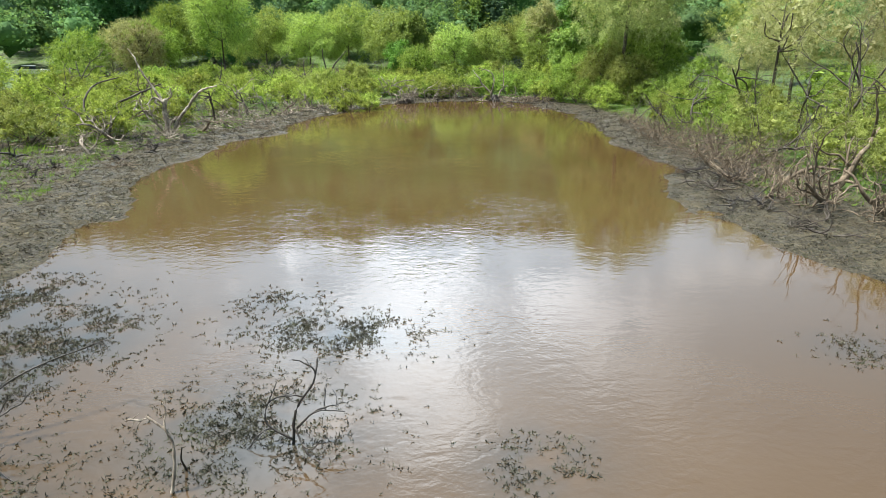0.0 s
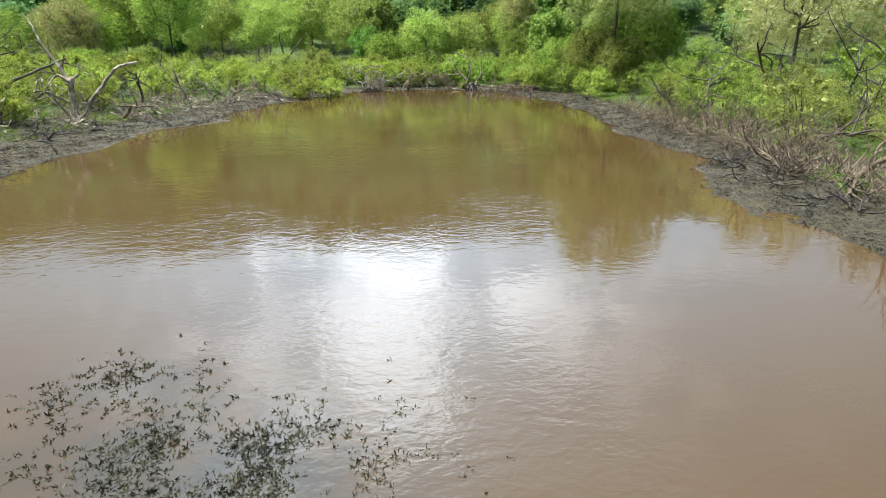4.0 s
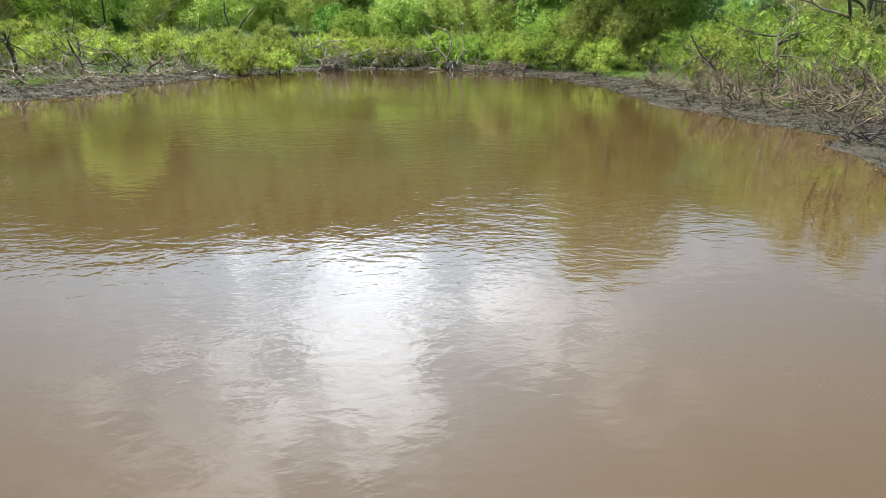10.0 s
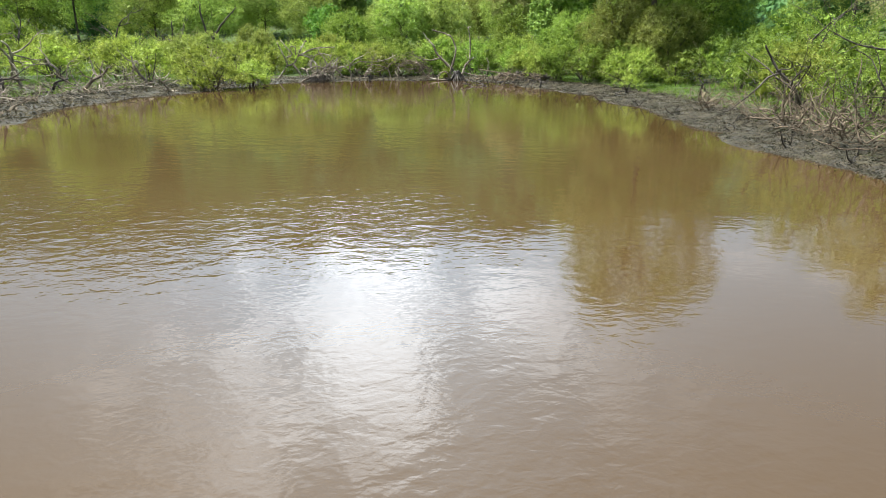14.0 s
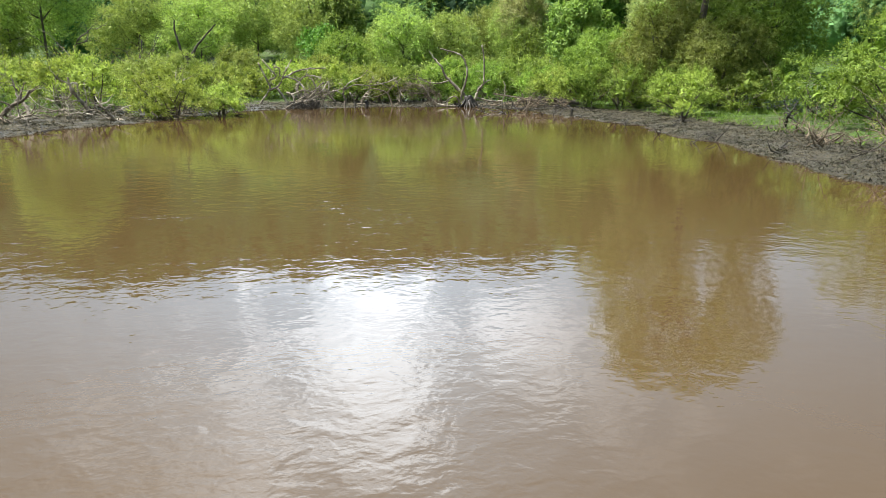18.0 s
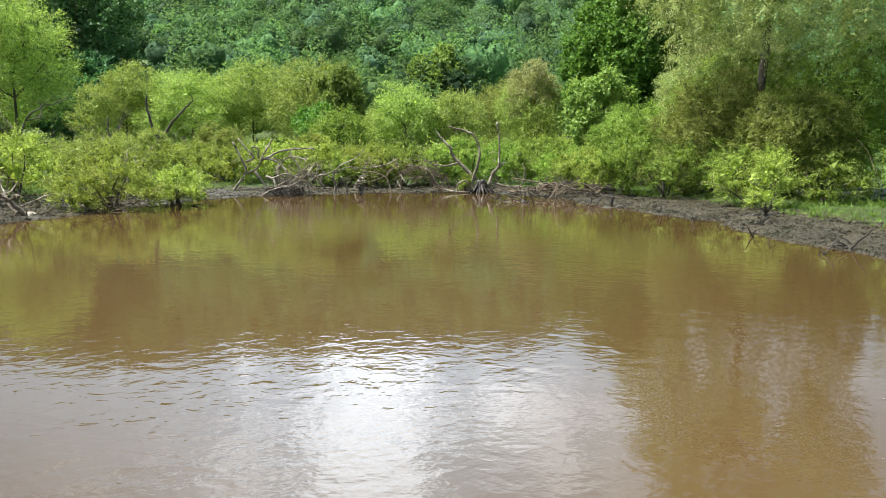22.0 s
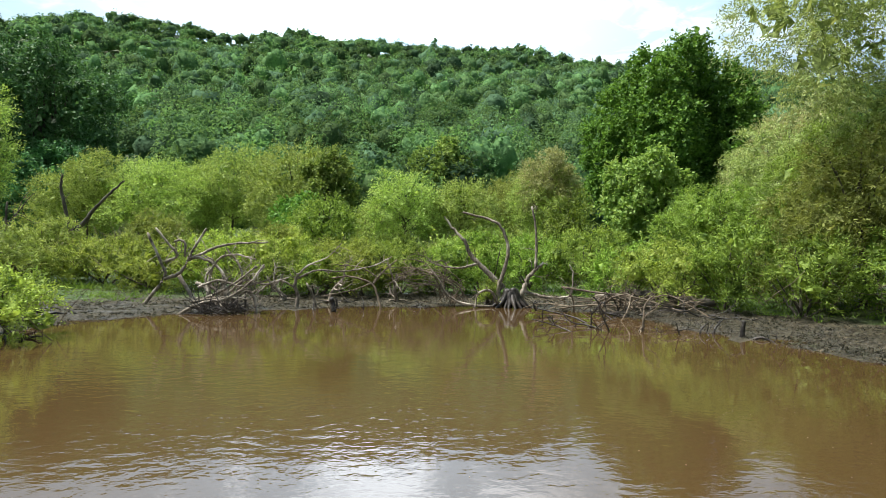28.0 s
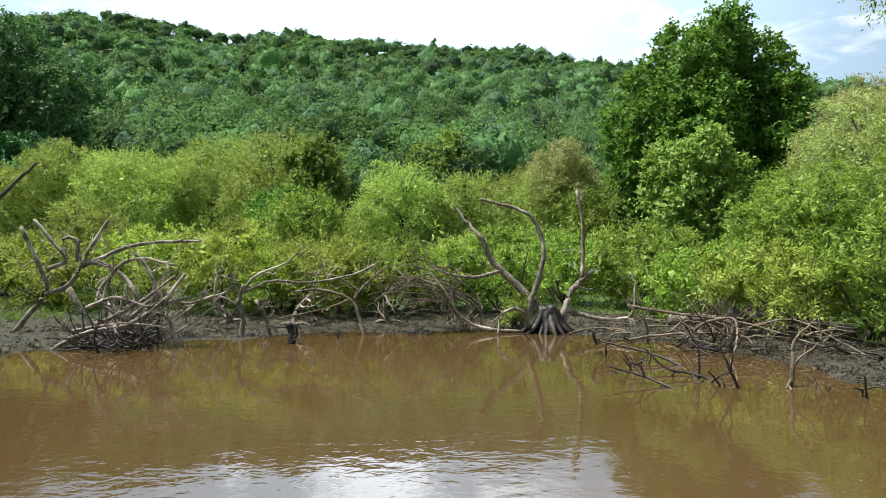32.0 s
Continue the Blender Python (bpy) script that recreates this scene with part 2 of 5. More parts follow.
LEAF_BROAD = leaf_material("broad_leaf_fresh_green", (0.113, 0.199, 0.044), (0.327, 0.459, 0.124), (0.397, 0.509, 0.176))
LEAF_DARK = leaf_material("broad_leaf_dark_green", (0.048, 0.120, 0.023), (0.202, 0.394, 0.071), (0.234, 0.426, 0.086), 0.3, 0.5)
LEAF_POPLAR = leaf_material("poplar_leaf_grey_green", (0.040, 0.110, 0.037), (0.144, 0.314, 0.122), (0.232, 0.422, 0.215), 0.26, 0.5)
# blue-green in both hillside leaf colours stands in for distance haze
LEAF_WOODS = leaf_material("hillside_leaf", (0.077, 0.160, 0.067), (0.169, 0.306, 0.121), (0.203, 0.326, 0.128), 0.36, 0.9, 0.05, True)
LEAF_WOODS_HAZE = leaf_material("hillside_leaf_haze_tint", (0.072, 0.141, 0.081), (0.139, 0.252, 0.137), (0.160, 0.264, 0.144), 0.36, 0.9, 0.05, True)
LEAF_MUD = leaf_material("drowned_weed_leaf", (0.010, 0.011, 0.007), (0.101, 0.099, 0.072), (0.066, 0.077, 0.030), 0.1)
DEBRIS = leaf_material("bleached_litter", (0.019, 0.014, 0.010), (0.206, 0.172, 0.111), (0.097, 0.079, 0.048), 0.05)
FLUFF = leaf_material("silty_fluff", (0.07, 0.065, 0.055), (0.20, 0.187, 0.16), (0.15, 0.138, 0.12), 0.05)
GRASS = leaf_material("bank_grass", (0.077, 0.142, 0.025), (0.220, 0.332, 0.070), (0.253, 0.332, 0.098))
BARK = wood_material("willow_bark", (0.03, 0.024, 0.018), (0.10, 0.085, 0.07), (0.14, 0.125, 0.105))
DEAD = wood_material("weathered_deadwood", (0.06, 0.048, 0.034), (0.34, 0.292, 0.228), (0.62, 0.555, 0.455))
WET = wood_material("wet_black_deadwood", (0.008, 0.007, 0.006), (0.038, 0.032, 0.026), (0.065, 0.054, 0.044), 0.5)
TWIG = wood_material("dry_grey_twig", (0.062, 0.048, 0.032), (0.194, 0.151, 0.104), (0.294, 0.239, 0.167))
GROUND, WATER = ground_material(), water_material()


def plain(name, color, rough=0.5, metal=0.0):
    m, nt, b, out = material(name)
    co = nt.nodes.new("ShaderNodeTexCoord")
    n = noise_tex(nt, co.outputs["Object"], 6.0, 4.0)
    link(nt, mix_col(nt, ramp(nt, n, 0.3, 0.7), [c * 0.85 for c in color], color), b.inputs["Base Color"])
    b.inputs["Roughness"].default_value, b.inputs["Metallic"].default_value = rough, metal
    return m


# ---- mesh helpers ----
def mesh_of(name, verts, quads=(), tris=(), mat=None, smooth=False):
    me = bpy.data.meshes.new(name)
    verts = np.asarray(verts, dtype=np.float32).reshape(-1, 3)
    quads = np.asarray(quads, dtype=np.int32).reshape(-1, 4)
    tris = np.asarray(tris, dtype=np.int32).reshape(-1, 3)
    me.vertices.add(len(verts))
    me.vertices.foreach_set("co", verts.ravel())
    me.loops.add(quads.size + tris.size)
    me.loops.foreach_set("vertex_index", np.concatenate([quads.ravel(), tris.ravel()]))
    me.polygons.add(len(quads) + len(tris))
    starts = np.concatenate([np.arange(len(quads)) * 4, quads.size + np.arange(len(tris)) * 3])
    me.polygons.foreach_set("loop_start", starts.astype(np.int32))
    if smooth:
        me.polygons.foreach_set("use_smooth", np.ones(len(starts), dtype=bool))
    if mat:
        me.materials.append(mat)
    me.update(calc_edges=True)
    return me


def part(name, me, parent, label=""):
    ob = new(name, me)
    ob.parent = parent
    return tagged(ob, label) if label else ob


def thing(name, x, y, z, label, category, group="", turn=0.0):
    ob = new(name)
    ob.empty_display_size = 0.2
    ob.matrix_world = pose(x, y, z, 0, 0, turn)
    return tagged(ob, label, category, group)


def unit(v):
    return v / np.maximum(np.linalg.norm(v, axis=-1, keepdims=True), 1e-9)


def kites(rng, base, way, length, width, up=0.5, out=None):
    """Leaves as folded kites: base points, directions, lengths and widths. Returns verts and quads."""
    n = len(base)
    length, width = np.broadcast_to(length, n)[:, None], np.broadcast_to(width, n)[:, None]
    face = unit(rng.normal(scale=0.6, size=(n, 3)) + np.array([0, 0, up]) + (0 if out is None else out * 0.7))
    side = unit(np.cross(way, face))
    lift = np.cross(side, way) * width * 0.25
    mid = base + way * length * 0.42
    v = np.stack([base, mid + side * width * 0.5 + lift, base + way * length - lift * 0.6, mid - side * width * 0.5 + lift], 1)
    return v.reshape(-1, 3), np.arange(4 * n).reshape(n, 4)


def slips(rng, base, way, length, width, up=0.5, out=None):
    """Slim leaves as pointed blades of three corners. Returns verts, no quads, and triangles."""
    n = len(base)
    length, width = np.broadcast_to(length, n)[:, None], np.broadcast_to(width, n)[:, None]
    face = unit(rng.normal(scale=0.6, size=(n, 3)) + np.array([0, 0, up]) + (0 if out is None else out * 0.7))
    side = unit(np.cross(way, face)) * width * 0.5
    root = base + way * length * 0.25
    v = np.stack([root + side, base + way * length, root - side], 1)
    return v.reshape(-1, 3), np.zeros((0, 4), int), np.arange(3 * n).reshape(n, 3)


def sprays(rng, starts, ways, twig, per, length, width, droop=0.2, spread=0.75):
    """Leafy twigs: per leaves set alternately along each twig. Returns verts and quads."""
    n = len(starts)
    s = (np.arange(per) + 0.5) / per
    twigs = np.broadcast_to(twig, n) * rng.uniform(0.6, 1.3, n)
    pos = starts[:, None] + ways[:, None] * (twigs[:, None] * s)[..., None]
    pos[..., 2] -= droop * (twigs[:, None] * s**2)
    side = unit(np.cross(ways, unit(rng.normal(size=(n, 3)))))
    sign = np.where(np.arange(per) % 2, 1.0, -1.0)
    way = unit(ways[:, None] * 0.7 + side[:, None] * sign[None, :, None] * spread + rng.normal(scale=0.3, size=(n, per, 3)) - np.array([0, 0, droop * 0.8]))
    k = n * per
    return (kites if width > length * 0.45 else slips)(rng, pos.reshape(k, 3), way.reshape(k, 3), length * rng.uniform(0.6, 1.25, k), width * rng.uniform(0.7, 1.2, k), 0.5, np.repeat(ways, per, 0))


def tuft_points(rng, lobes, n, gap, floor=0.0, upward=0.45):
    """Places and directions of leafy tufts, spaced apart over the outside of a set of ellipsoid lobes (x, y, z, rx, ry, rz)."""
    lobes = np.asarray(lobes, dtype=float)
    area = lobes[:, 3] * lobes[:, 4] + lobes[:, 4] * lobes[:, 5] + lobes[:, 3] * lobes[:, 5]
    m = n * 5
    pick = rng.choice(len(lobes), m, p=area / area.sum())
    d = unit(rng.normal(size=(m, 3)))
    p = lobes[pick, :3] + d * lobes[pick, 3:6] * rng.uniform(0.86, 1.06, m)[:, None]
    depth = np.linalg.norm((p[:, None] - lobes[None, :, :3]) / lobes[None, :, 3:6], axis=2)
    depth[np.arange(m), pick] = 9.0
    ok = (depth.min(1) > 0.8) & (p[:, 2] > floor)
    p, d = p[ok], d[ok]
    got, ways, wide = np.zeros((n, 3)), [], (gap * rng.uniform(0.65, 1.25, len(p))) ** 2
    for q, way, w in zip(p, d, wide):
        k = len(ways)
        if k == n:
            break
        if k == 0 or ((got[:k] - q) ** 2).sum(1).min() > w:
            got[k] = q
            ways.append(way)
    return got[:len(ways)], unit(np.array(ways) + np.array([0, 0, upward]) + rng.normal(scale=0.18, size=(len(ways), 3)))


def tufts(rng, at, ways, size, shoots, per, leaf, droop=0.15, fan=0.5):
    """Leafy tufts: a fan of shoots from each place."""
    n = len(at)
    big = rng.uniform(0.7, 1.3, n)
    s = np.repeat(at - ways * (size * big * 0.55)[:, None], shoots, 0) + rng.normal(scale=size * 0.16, size=(n * shoots, 3))
    w = unit(np.repeat(ways, shoots, 0) + rng.normal(scale=fan, size=(n * shoots, 3)))
    return sprays(rng, s, w, np.repeat(size * big, shoots) * 1.05, per, leaf[0], leaf[1], droop)


def dome(rng, k, r, low, high, low_cut=-0.45, reach=0.68, size=0.34):
    """Lobes spread evenly over an upright egg between two heights."""
    half, out = (high - low) / 2, []
    for i in range(k):
        z = 1 - (1 - low_cut) * (i + 0.5) / k
        a, s = i * 2.39996 + rng.uniform(-0.35, 0.35), math.sqrt(max(0.0, 1 - z * z))
        f, lr = reach * rng.uniform(0.82, 1.12), r * size * rng.uniform(0.75, 1.2)
        out.append((math.cos(a) * s * r * f, math.sin(a) * s * r * f, low + half + z * half * f, lr, lr, lr * min(1.2, max(0.6, half / r)) * rng.uniform(0.85, 1.05)))
    return out


def heart(rng, lobes, per, share=0.3, cap=0.5):
    """Large leaf clumps inside the lobes, which close the crown against the light behind it."""
    lobes = np.repeat(np.asarray(lobes, dtype=float), per, 0)
    d = unit(rng.normal(size=(len(lobes), 3)))
    p = lobes[:, :3] + d * lobes[:, 3:6] * rng.uniform(0.2, 0.52, len(lobes))[:, None]
    way = unit(np.cross(d, rng.normal(size=d.shape)))
    size = np.minimum(lobes[:, 3] * share, cap) * rng.uniform(0.8, 1.5, len(lobes))
    return slips(rng, p - way * size[:, None] * 0.5, way, size * 1.6, size * 0.8, 0.0, d)


def smooth_path(points, steps=5):
    p = np.asarray(points, dtype=float)
    if len(p) < 3:
        return np.array([p[0] + (p[-1] - p[0]) * t for t in np.linspace(0, 1, steps + 1)])
    q = np.vstack([2 * p[0] - p[1], p, 2 * p[-1] - p[-2]])
    out = []
    for i in range(1, len(q) - 2):
        a, b, c, d = q[i - 1:i + 3]
        for t in np.arange(steps) / steps:
            out.append(0.5 * (2 * b + (c - a) * t + (2 * a - 5 * b + 4 * c - d) * t * t + (3 * b - a - 3 * c + d) * t**3))
    out.append(p[-1])
    return np.array(out)


def tube(path, r0, r1, sides=7, rng=None, rough=0.0, power=1.0):
    """A tapered limb along a path. Returns verts and quads."""
    path = np.asarray(path, dtype=float)
    n = len(path)
    tang = unit(np.gradient(path, axis=0))
    ref = np.where(np.abs(tang[:, 2:3]) > 0.9, np.array([[1.0, 0, 0]]), np.array([[0, 0, 1.0]]))
    u = unit(np.cross(tang, ref))
    w = np.cross(tang, u)
    rad = r0 + (r1 - r0) * np.linspace(0, 1, n) ** power
    ang = np.arange(sides) / sides * 2 * np.pi
    ring = u[:, None] * np.cos(ang)[None, :, None] + w[:, None] * np.sin(ang)[None, :, None]
    k = rad[:, None] * (1 + (rng.normal(scale=rough, size=(n, sides)) if rng is not None and rough else 0))
    v = (path[:, None] + ring * k[..., None]).reshape(-1, 3)
    i, j = np.meshgrid(np.arange(n - 1), np.arange(sides), indexing="ij")
    a, b = i * sides + j, i * sides + (j + 1) % sides
    q = np.stack([a, b, b + sides, a + sides], -1).reshape(-1, 4)
    # close both ends with a point
    v = np.vstack([v, path[:1], path[-1:] + tang[-1:] * rad[-1] * 0.7])
    j = np.arange(sides)
    t1 = np.stack([(j + 1) % sides, j, np.full(sides, n * sides)], 1)
    t2 = np.stack([(n - 1) * sides + j, (n - 1) * sides + (j + 1) % sides, np.full(sides, n * sides + 1)], 1)
    return v, q, np.vstack([t1, t2])


def join(pieces):
    v, q, t, k = [], [], [], 0
    for p in pieces:
        v.append(p[0]), q.append(np.asarray(p[1]).reshape(-1, 4) + k)
        if len(p) > 2:
            t.append(np.asarray(p[2]).reshape(-1, 3) + k)
        k += len(p[0])
    return np.vstack(v), np.vstack(q), (np.vstack(t) if t else np.zeros((0, 3), int))


def limb_mesh(name, pieces, mat):
    v, q, t = join(pieces)
    return mesh_of(name, v, q, t, mat, True)


def wander(rng, start, way, length, steps=6, bend=0.25, lift=0.0):
    """A crooked path from start."""
    p, d, out = np.array(start, float), unit(np.array(way, float)), []
    for _ in range(steps + 1):
        out.append(p.copy())
        d = unit(d + rng.normal(scale=bend, size=3) + np.array([0, 0, lift]))
        p = p + d * length / steps
    return np.array(out)


def branching(rng, start, way, length, r, depth, bend=0.25, lift=0.0, kids=3, ratio=0.55, sides=6):
    """A limb and its side shoots, joined. Returns a list of tubes."""
    path = wander(rng, start, way, length, 6 if r > 0.012 else 4, bend, lift)
    out = [tube(smooth_path(path, 2) if r > 0.012 else path, r, max(r * 0.3, 0.004), sides if r > 0.012 else 3, rng, 0.06)]
    if depth:
        for _ in range(kids):
            s = rng.integers(2, len(path) - 1)
            d = unit(path[s] - path[s - 1]) + rng.normal(scale=0.75, size=3)
            out += branching(rng, path[s], d, length * ratio * rng.uniform(0.6, 1.2), r * (1 - 0.6 * s / len(path)) * 0.55, depth - 1, bend, lift, max(kids - 1, 2), ratio, max(sides - 1, 4))
    return out


# ---- lie of the land ----
SHORE = [(-10.0, -22.0), (-10.9, -5.0), (-10.9, 10.0), (-10.7, 16.5), (-10.9, 19.5), (-12.0, 24.0), (-12.8, 30.0), (-12.2, 35.0), (-10.6, 39.0), (-10.2, 44.0), (-9.0, 49.3), (-7.2, 53.3), (-6.2, 57.0),
         (-4.0, 58.8), (-1.5, 60.6), (1.5, 61.3), (4.9, 61.8), (6.7, 60.0), (7.7, 57.6), (8.9, 55.6), (9.8, 52.2), (10.3, 47.5), (10.4, 41.0), (10.0, 35.0), (9.9, 31.0), (10.9, 28.0), (9.0, 25.0), (8.7, 21.5), (9.5, 18.5),
         (9.6, 15.5), (10.6, 13.0), (13.5, 6.0), (14.0, -8.0), (9.0, -22.0)]
_loop = smooth_path(SHORE + SHORE[:1], 6)


def shore_distance(x, y):
    """Metres from the water's edge, negative inside the pond."""
    x, y = np.asarray(x, float), np.asarray(y, float)
    best, inside = np.full(x.shape, 1e9), np.zeros(x.shape, bool)
    for (ax, ay), (bx, by) in zip(_loop[:-1], _loop[1:]):
        dx, dy = bx - ax, by - ay
        t = np.clip(((x - ax) * dx + (y - ay) * dy) / (dx * dx + dy * dy + 1e-12), 0, 1)
        best = np.minimum(best, np.hypot(x - ax - t * dx, y - ay - t * dy))
        inside ^= ((ay > y) != (by > y)) & (x < (bx - ax) * (y - ay) / (by - ay + 1e-12) + ax)
    return np.where(inside, -best, best)


def waves(x, y, size, seed):
    """Cheap smooth noise from summed sines, -1 to 1."""
    r = np.random.default_rng(seed)
    out = np.zeros(np.shape(x))
    for k in range(7):
        a, f, ph = r.uniform(0, 2 * np.pi), r.uniform(0.6, 1.7) * 2 * np.pi / size, r.uniform(0, 6.28)
        out = out + np.sin((x * np.cos(a) + y * np.sin(a)) * f + ph)
    return out / 4.0


def land(x, y):
    """Height of the ground: pond bed, mud flats, valley floor, wooded ridge."""
    x, y = np.asarray(x, float), np.asarray(y, float)
    d = shore_distance(x, y) + 0.22 * waves(x, y, 1.3, 2) + 0.35 * waves(x, y, 2.9, 3) + 0.45 * waves(x, y, 7, 4)
    z = np.where(d < 0, np.maximum(d * 0.12, -0.6), 0.05 * np.minimum(d, 4) + 0.035 * np.clip(d - 4, 0, 12))
    z = z + np.clip(d, 0, 1) * 0.045 * waves(x, y, 1.2, 5)
    z = z + np.clip((d - 3) / 6, 0, 1) * 0.12 * waves(x, y, 9, 6)
    ridge = 135 - 0.05 * x + 7 * waves(x, y * 0, 170, 8) + 6 * np.exp(-((x + 70) / 55) ** 2) + 7 * np.exp(-((x - 95) / 60) ** 2)
    rise = np.clip((y - 120) / 360, 0, 1)
    z = z + ridge * (rise * (0.72 + 0.28 * rise)) + rise * 5 * waves(x, y, 120, 9)
    z = z - np.clip((y - 490) / 300, 0, 1) * 60
    return z


def spaced(inner_lo, inner_hi, step, lo, hi, grow=1.09):
    a = list(np.arange(inner_lo, inner_hi + step, step))
    s = step
    while a[-1] < hi:
        s *= grow
        a.append(a[-1] + s)
    s = step
    while a[0] > lo:
        s *= grow
        a.insert(0, a[0] - s)
    return np.array(a)


def build_ground():
    xs, ys = spaced(-18, 15, 0.34, -900, 900, 1.12), spaced(6, 66, 0.34, -500, 900, 1.12)
    X, Y = np.meshgrid(xs, ys, indexing="ij")
    Z = land(X, Y)
    n, m = X.shape
    i, j = np.meshgrid(np.arange(n - 1), np.arange(m - 1), indexing="ij")
    a = i * m + j
    q = np.stack([a, a + m, a + m + 1, a + 1], -1).reshape(-1, 4)
    me = mesh_of("ground", np.stack([X, Y, Z], -1), q, (), GROUND, True)
    d = shore_distance(X, Y)
    reach = np.where(X < -6, np.interp(Y, [0, 25, 40, 50, 60], [11, 10.5, 8.5, 5.5, 3.2]), np.interp(Y, [10, 25, 35, 45, 52, 60], [6, 5, 3.0, 3.6, 3.4, 2.6]))
    mud = np.clip(1.0 - (d - reach) / 2.0, 0, 1) * 0.8
    at = me.attributes.new("mud", "FLOAT", "POINT")
    at.data.foreach_set("value", mud.ravel().astype(np.float32))
    tagged(new("ground", me), "dark wet mud flats giving way to green grass", "ground", kind="structure")


def build_water():
    xs, ys = np.arange(-17, 18.01, 0.5), np.arange(-26, 66.01, 0.5)
    X, Y = np.meshgrid(xs, ys, indexing="ij")
    n, m = X.shape
    i, j = np.meshgrid(np.arange(n - 1), np.arange(m - 1), indexing="ij")
    a = i * m + j
    q = np.stack([a, a + m, a + m + 1, a + 1], -1).reshape(-1, 4)
    me = mesh_of("pond_water", np.stack([X, Y, X * 0], -1), q, (), WATER, True)
    at = me.attributes.new("weed", "FLOAT", "POINT")
    at.data.foreach_set("value", np.clip(weed_cover(X, Y, 0.9), 0, 0.85).ravel().astype(np.float32))
    open_water = np.clip(-shore_distance(X, Y) / 5.0, 0.35, 1.0) * np.interp(Y, [0, 34, 44, 52, 60], [1.0, 1.0, 0.75, 0.5, 0.3])
    me.attributes.new("open_water", "FLOAT", "POINT").data.foreach_set("value", open_water.ravel().astype(np.float32))
    tagged(new("pond_water", me), "still brown silty pond water with light ripples", "pond", kind="structure")


BEDS = [(-2.2, 11.1, 1.9, 1.1, 1.0), (-3.7, 12.6, 1.1, 0.8, 0.5), (-2.9, 7.8, 1.7, 1.6, 0.95), (-7.6, 10.4, 1.7, 2.5, 0.95), (1.3, 7.1, 0.8, 0.7, 0.8), (7.9, 10.4, 0.9, 0.7, 0.5), (-5.6, 5.6, 2.2, 2.0, 0.6), (-9.6, 12.6, 1.2, 2.0, 0.9)]


def weed_cover(x, y, tight=2.0):
    w = np.zeros(np.shape(x))
    for cx, cy, rx, ry, k in BEDS:
        w = np.maximum(w, k * np.exp(-(((x - cx) / rx) ** 2 + ((y - cy) / ry) ** 2) * tight))
    return w


build_ground()
build_water()


# ---- plants ----
def ground_z(x, y):
    return float(land(np.array([x]), np.array([y]))[0])


def shrub(x, y, h, r, mat, label, seed, leaf=(0.14, 0.044), dense=1.0, group="willow shrubs round the pond", bare=0.04, size=0.36, per=8):
    """A many-stemmed willow bush: stems, dry inner twigs, and leafy tufts with gaps between them."""
    rng = np.random.default_rng(seed)
    top = thing("willow_shrub", x, y, ground_z(x, y) - 0.03, label, "shrub", group)
    k = int(rng.integers(8, 12))
    lobes = dome(rng, k, r, h * (bare - 0.08), h * rng.uniform(0.86, 1.0), -0.7, 0.74, 0.36)
    lobes.append((rng.uniform(-0.3, 0.3) * r, rng.uniform(-0.3, 0.3) * r, h * 0.9 - r * 0.2, r * 0.32, r * 0.32, r * 0.26))
    n = int(dense * (6.0 * r * r + 7.0 * r * h) * (0.36 / size) ** 2 * 1.9)
    at, ways = tuft_points(rng, lobes, max(n, 12), size * 0.62, 0.12)
    leaves = [tufts(rng, at, ways, size, 8, per, leaf)]
    # leaders: upright shoots that break the outline
    m = max(6, n // 6)
    q = at[rng.integers(0, len(at), m)]
    q = q[q[:, 2] > h * 0.45]
    if len(q):
        leaves.append(sprays(rng, q, unit(np.array([0, 0, 1.0]) + rng.normal(scale=0.28, size=q.shape)), size * 1.5, per + 3, leaf[0], leaf[1], 0.05, 0.6))
    leaves.append(heart(rng, lobes + [(0, 0, h * 0.42, r * 0.6, r * 0.6, h * 0.36)], 44, 0.26, leaf[0] * 1.8))
    part("crown", mesh_of("crown", *join(leaves), mat), top)
    for lobe in lobes[:k:2] + lobes[k:k + 1]:
        path = wander(rng, (rng.normal(scale=0.12), rng.normal(scale=0.12), -0.05), (lobe[0], lobe[1], lobe[2] + 0.2), np.linalg.norm(lobe[:3]) * 0.95, 5, 0.16)
        part("stem", limb_mesh("stem", [tube(smooth_path(path, 2), 0.045, 0.012, 5, rng, 0.08)], BARK), top)
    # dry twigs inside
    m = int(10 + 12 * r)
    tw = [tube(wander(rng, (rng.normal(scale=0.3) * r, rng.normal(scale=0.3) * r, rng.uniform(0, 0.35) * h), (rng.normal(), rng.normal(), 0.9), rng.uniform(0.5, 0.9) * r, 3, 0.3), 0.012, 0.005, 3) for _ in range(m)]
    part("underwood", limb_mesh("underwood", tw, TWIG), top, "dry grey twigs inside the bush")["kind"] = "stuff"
    return top


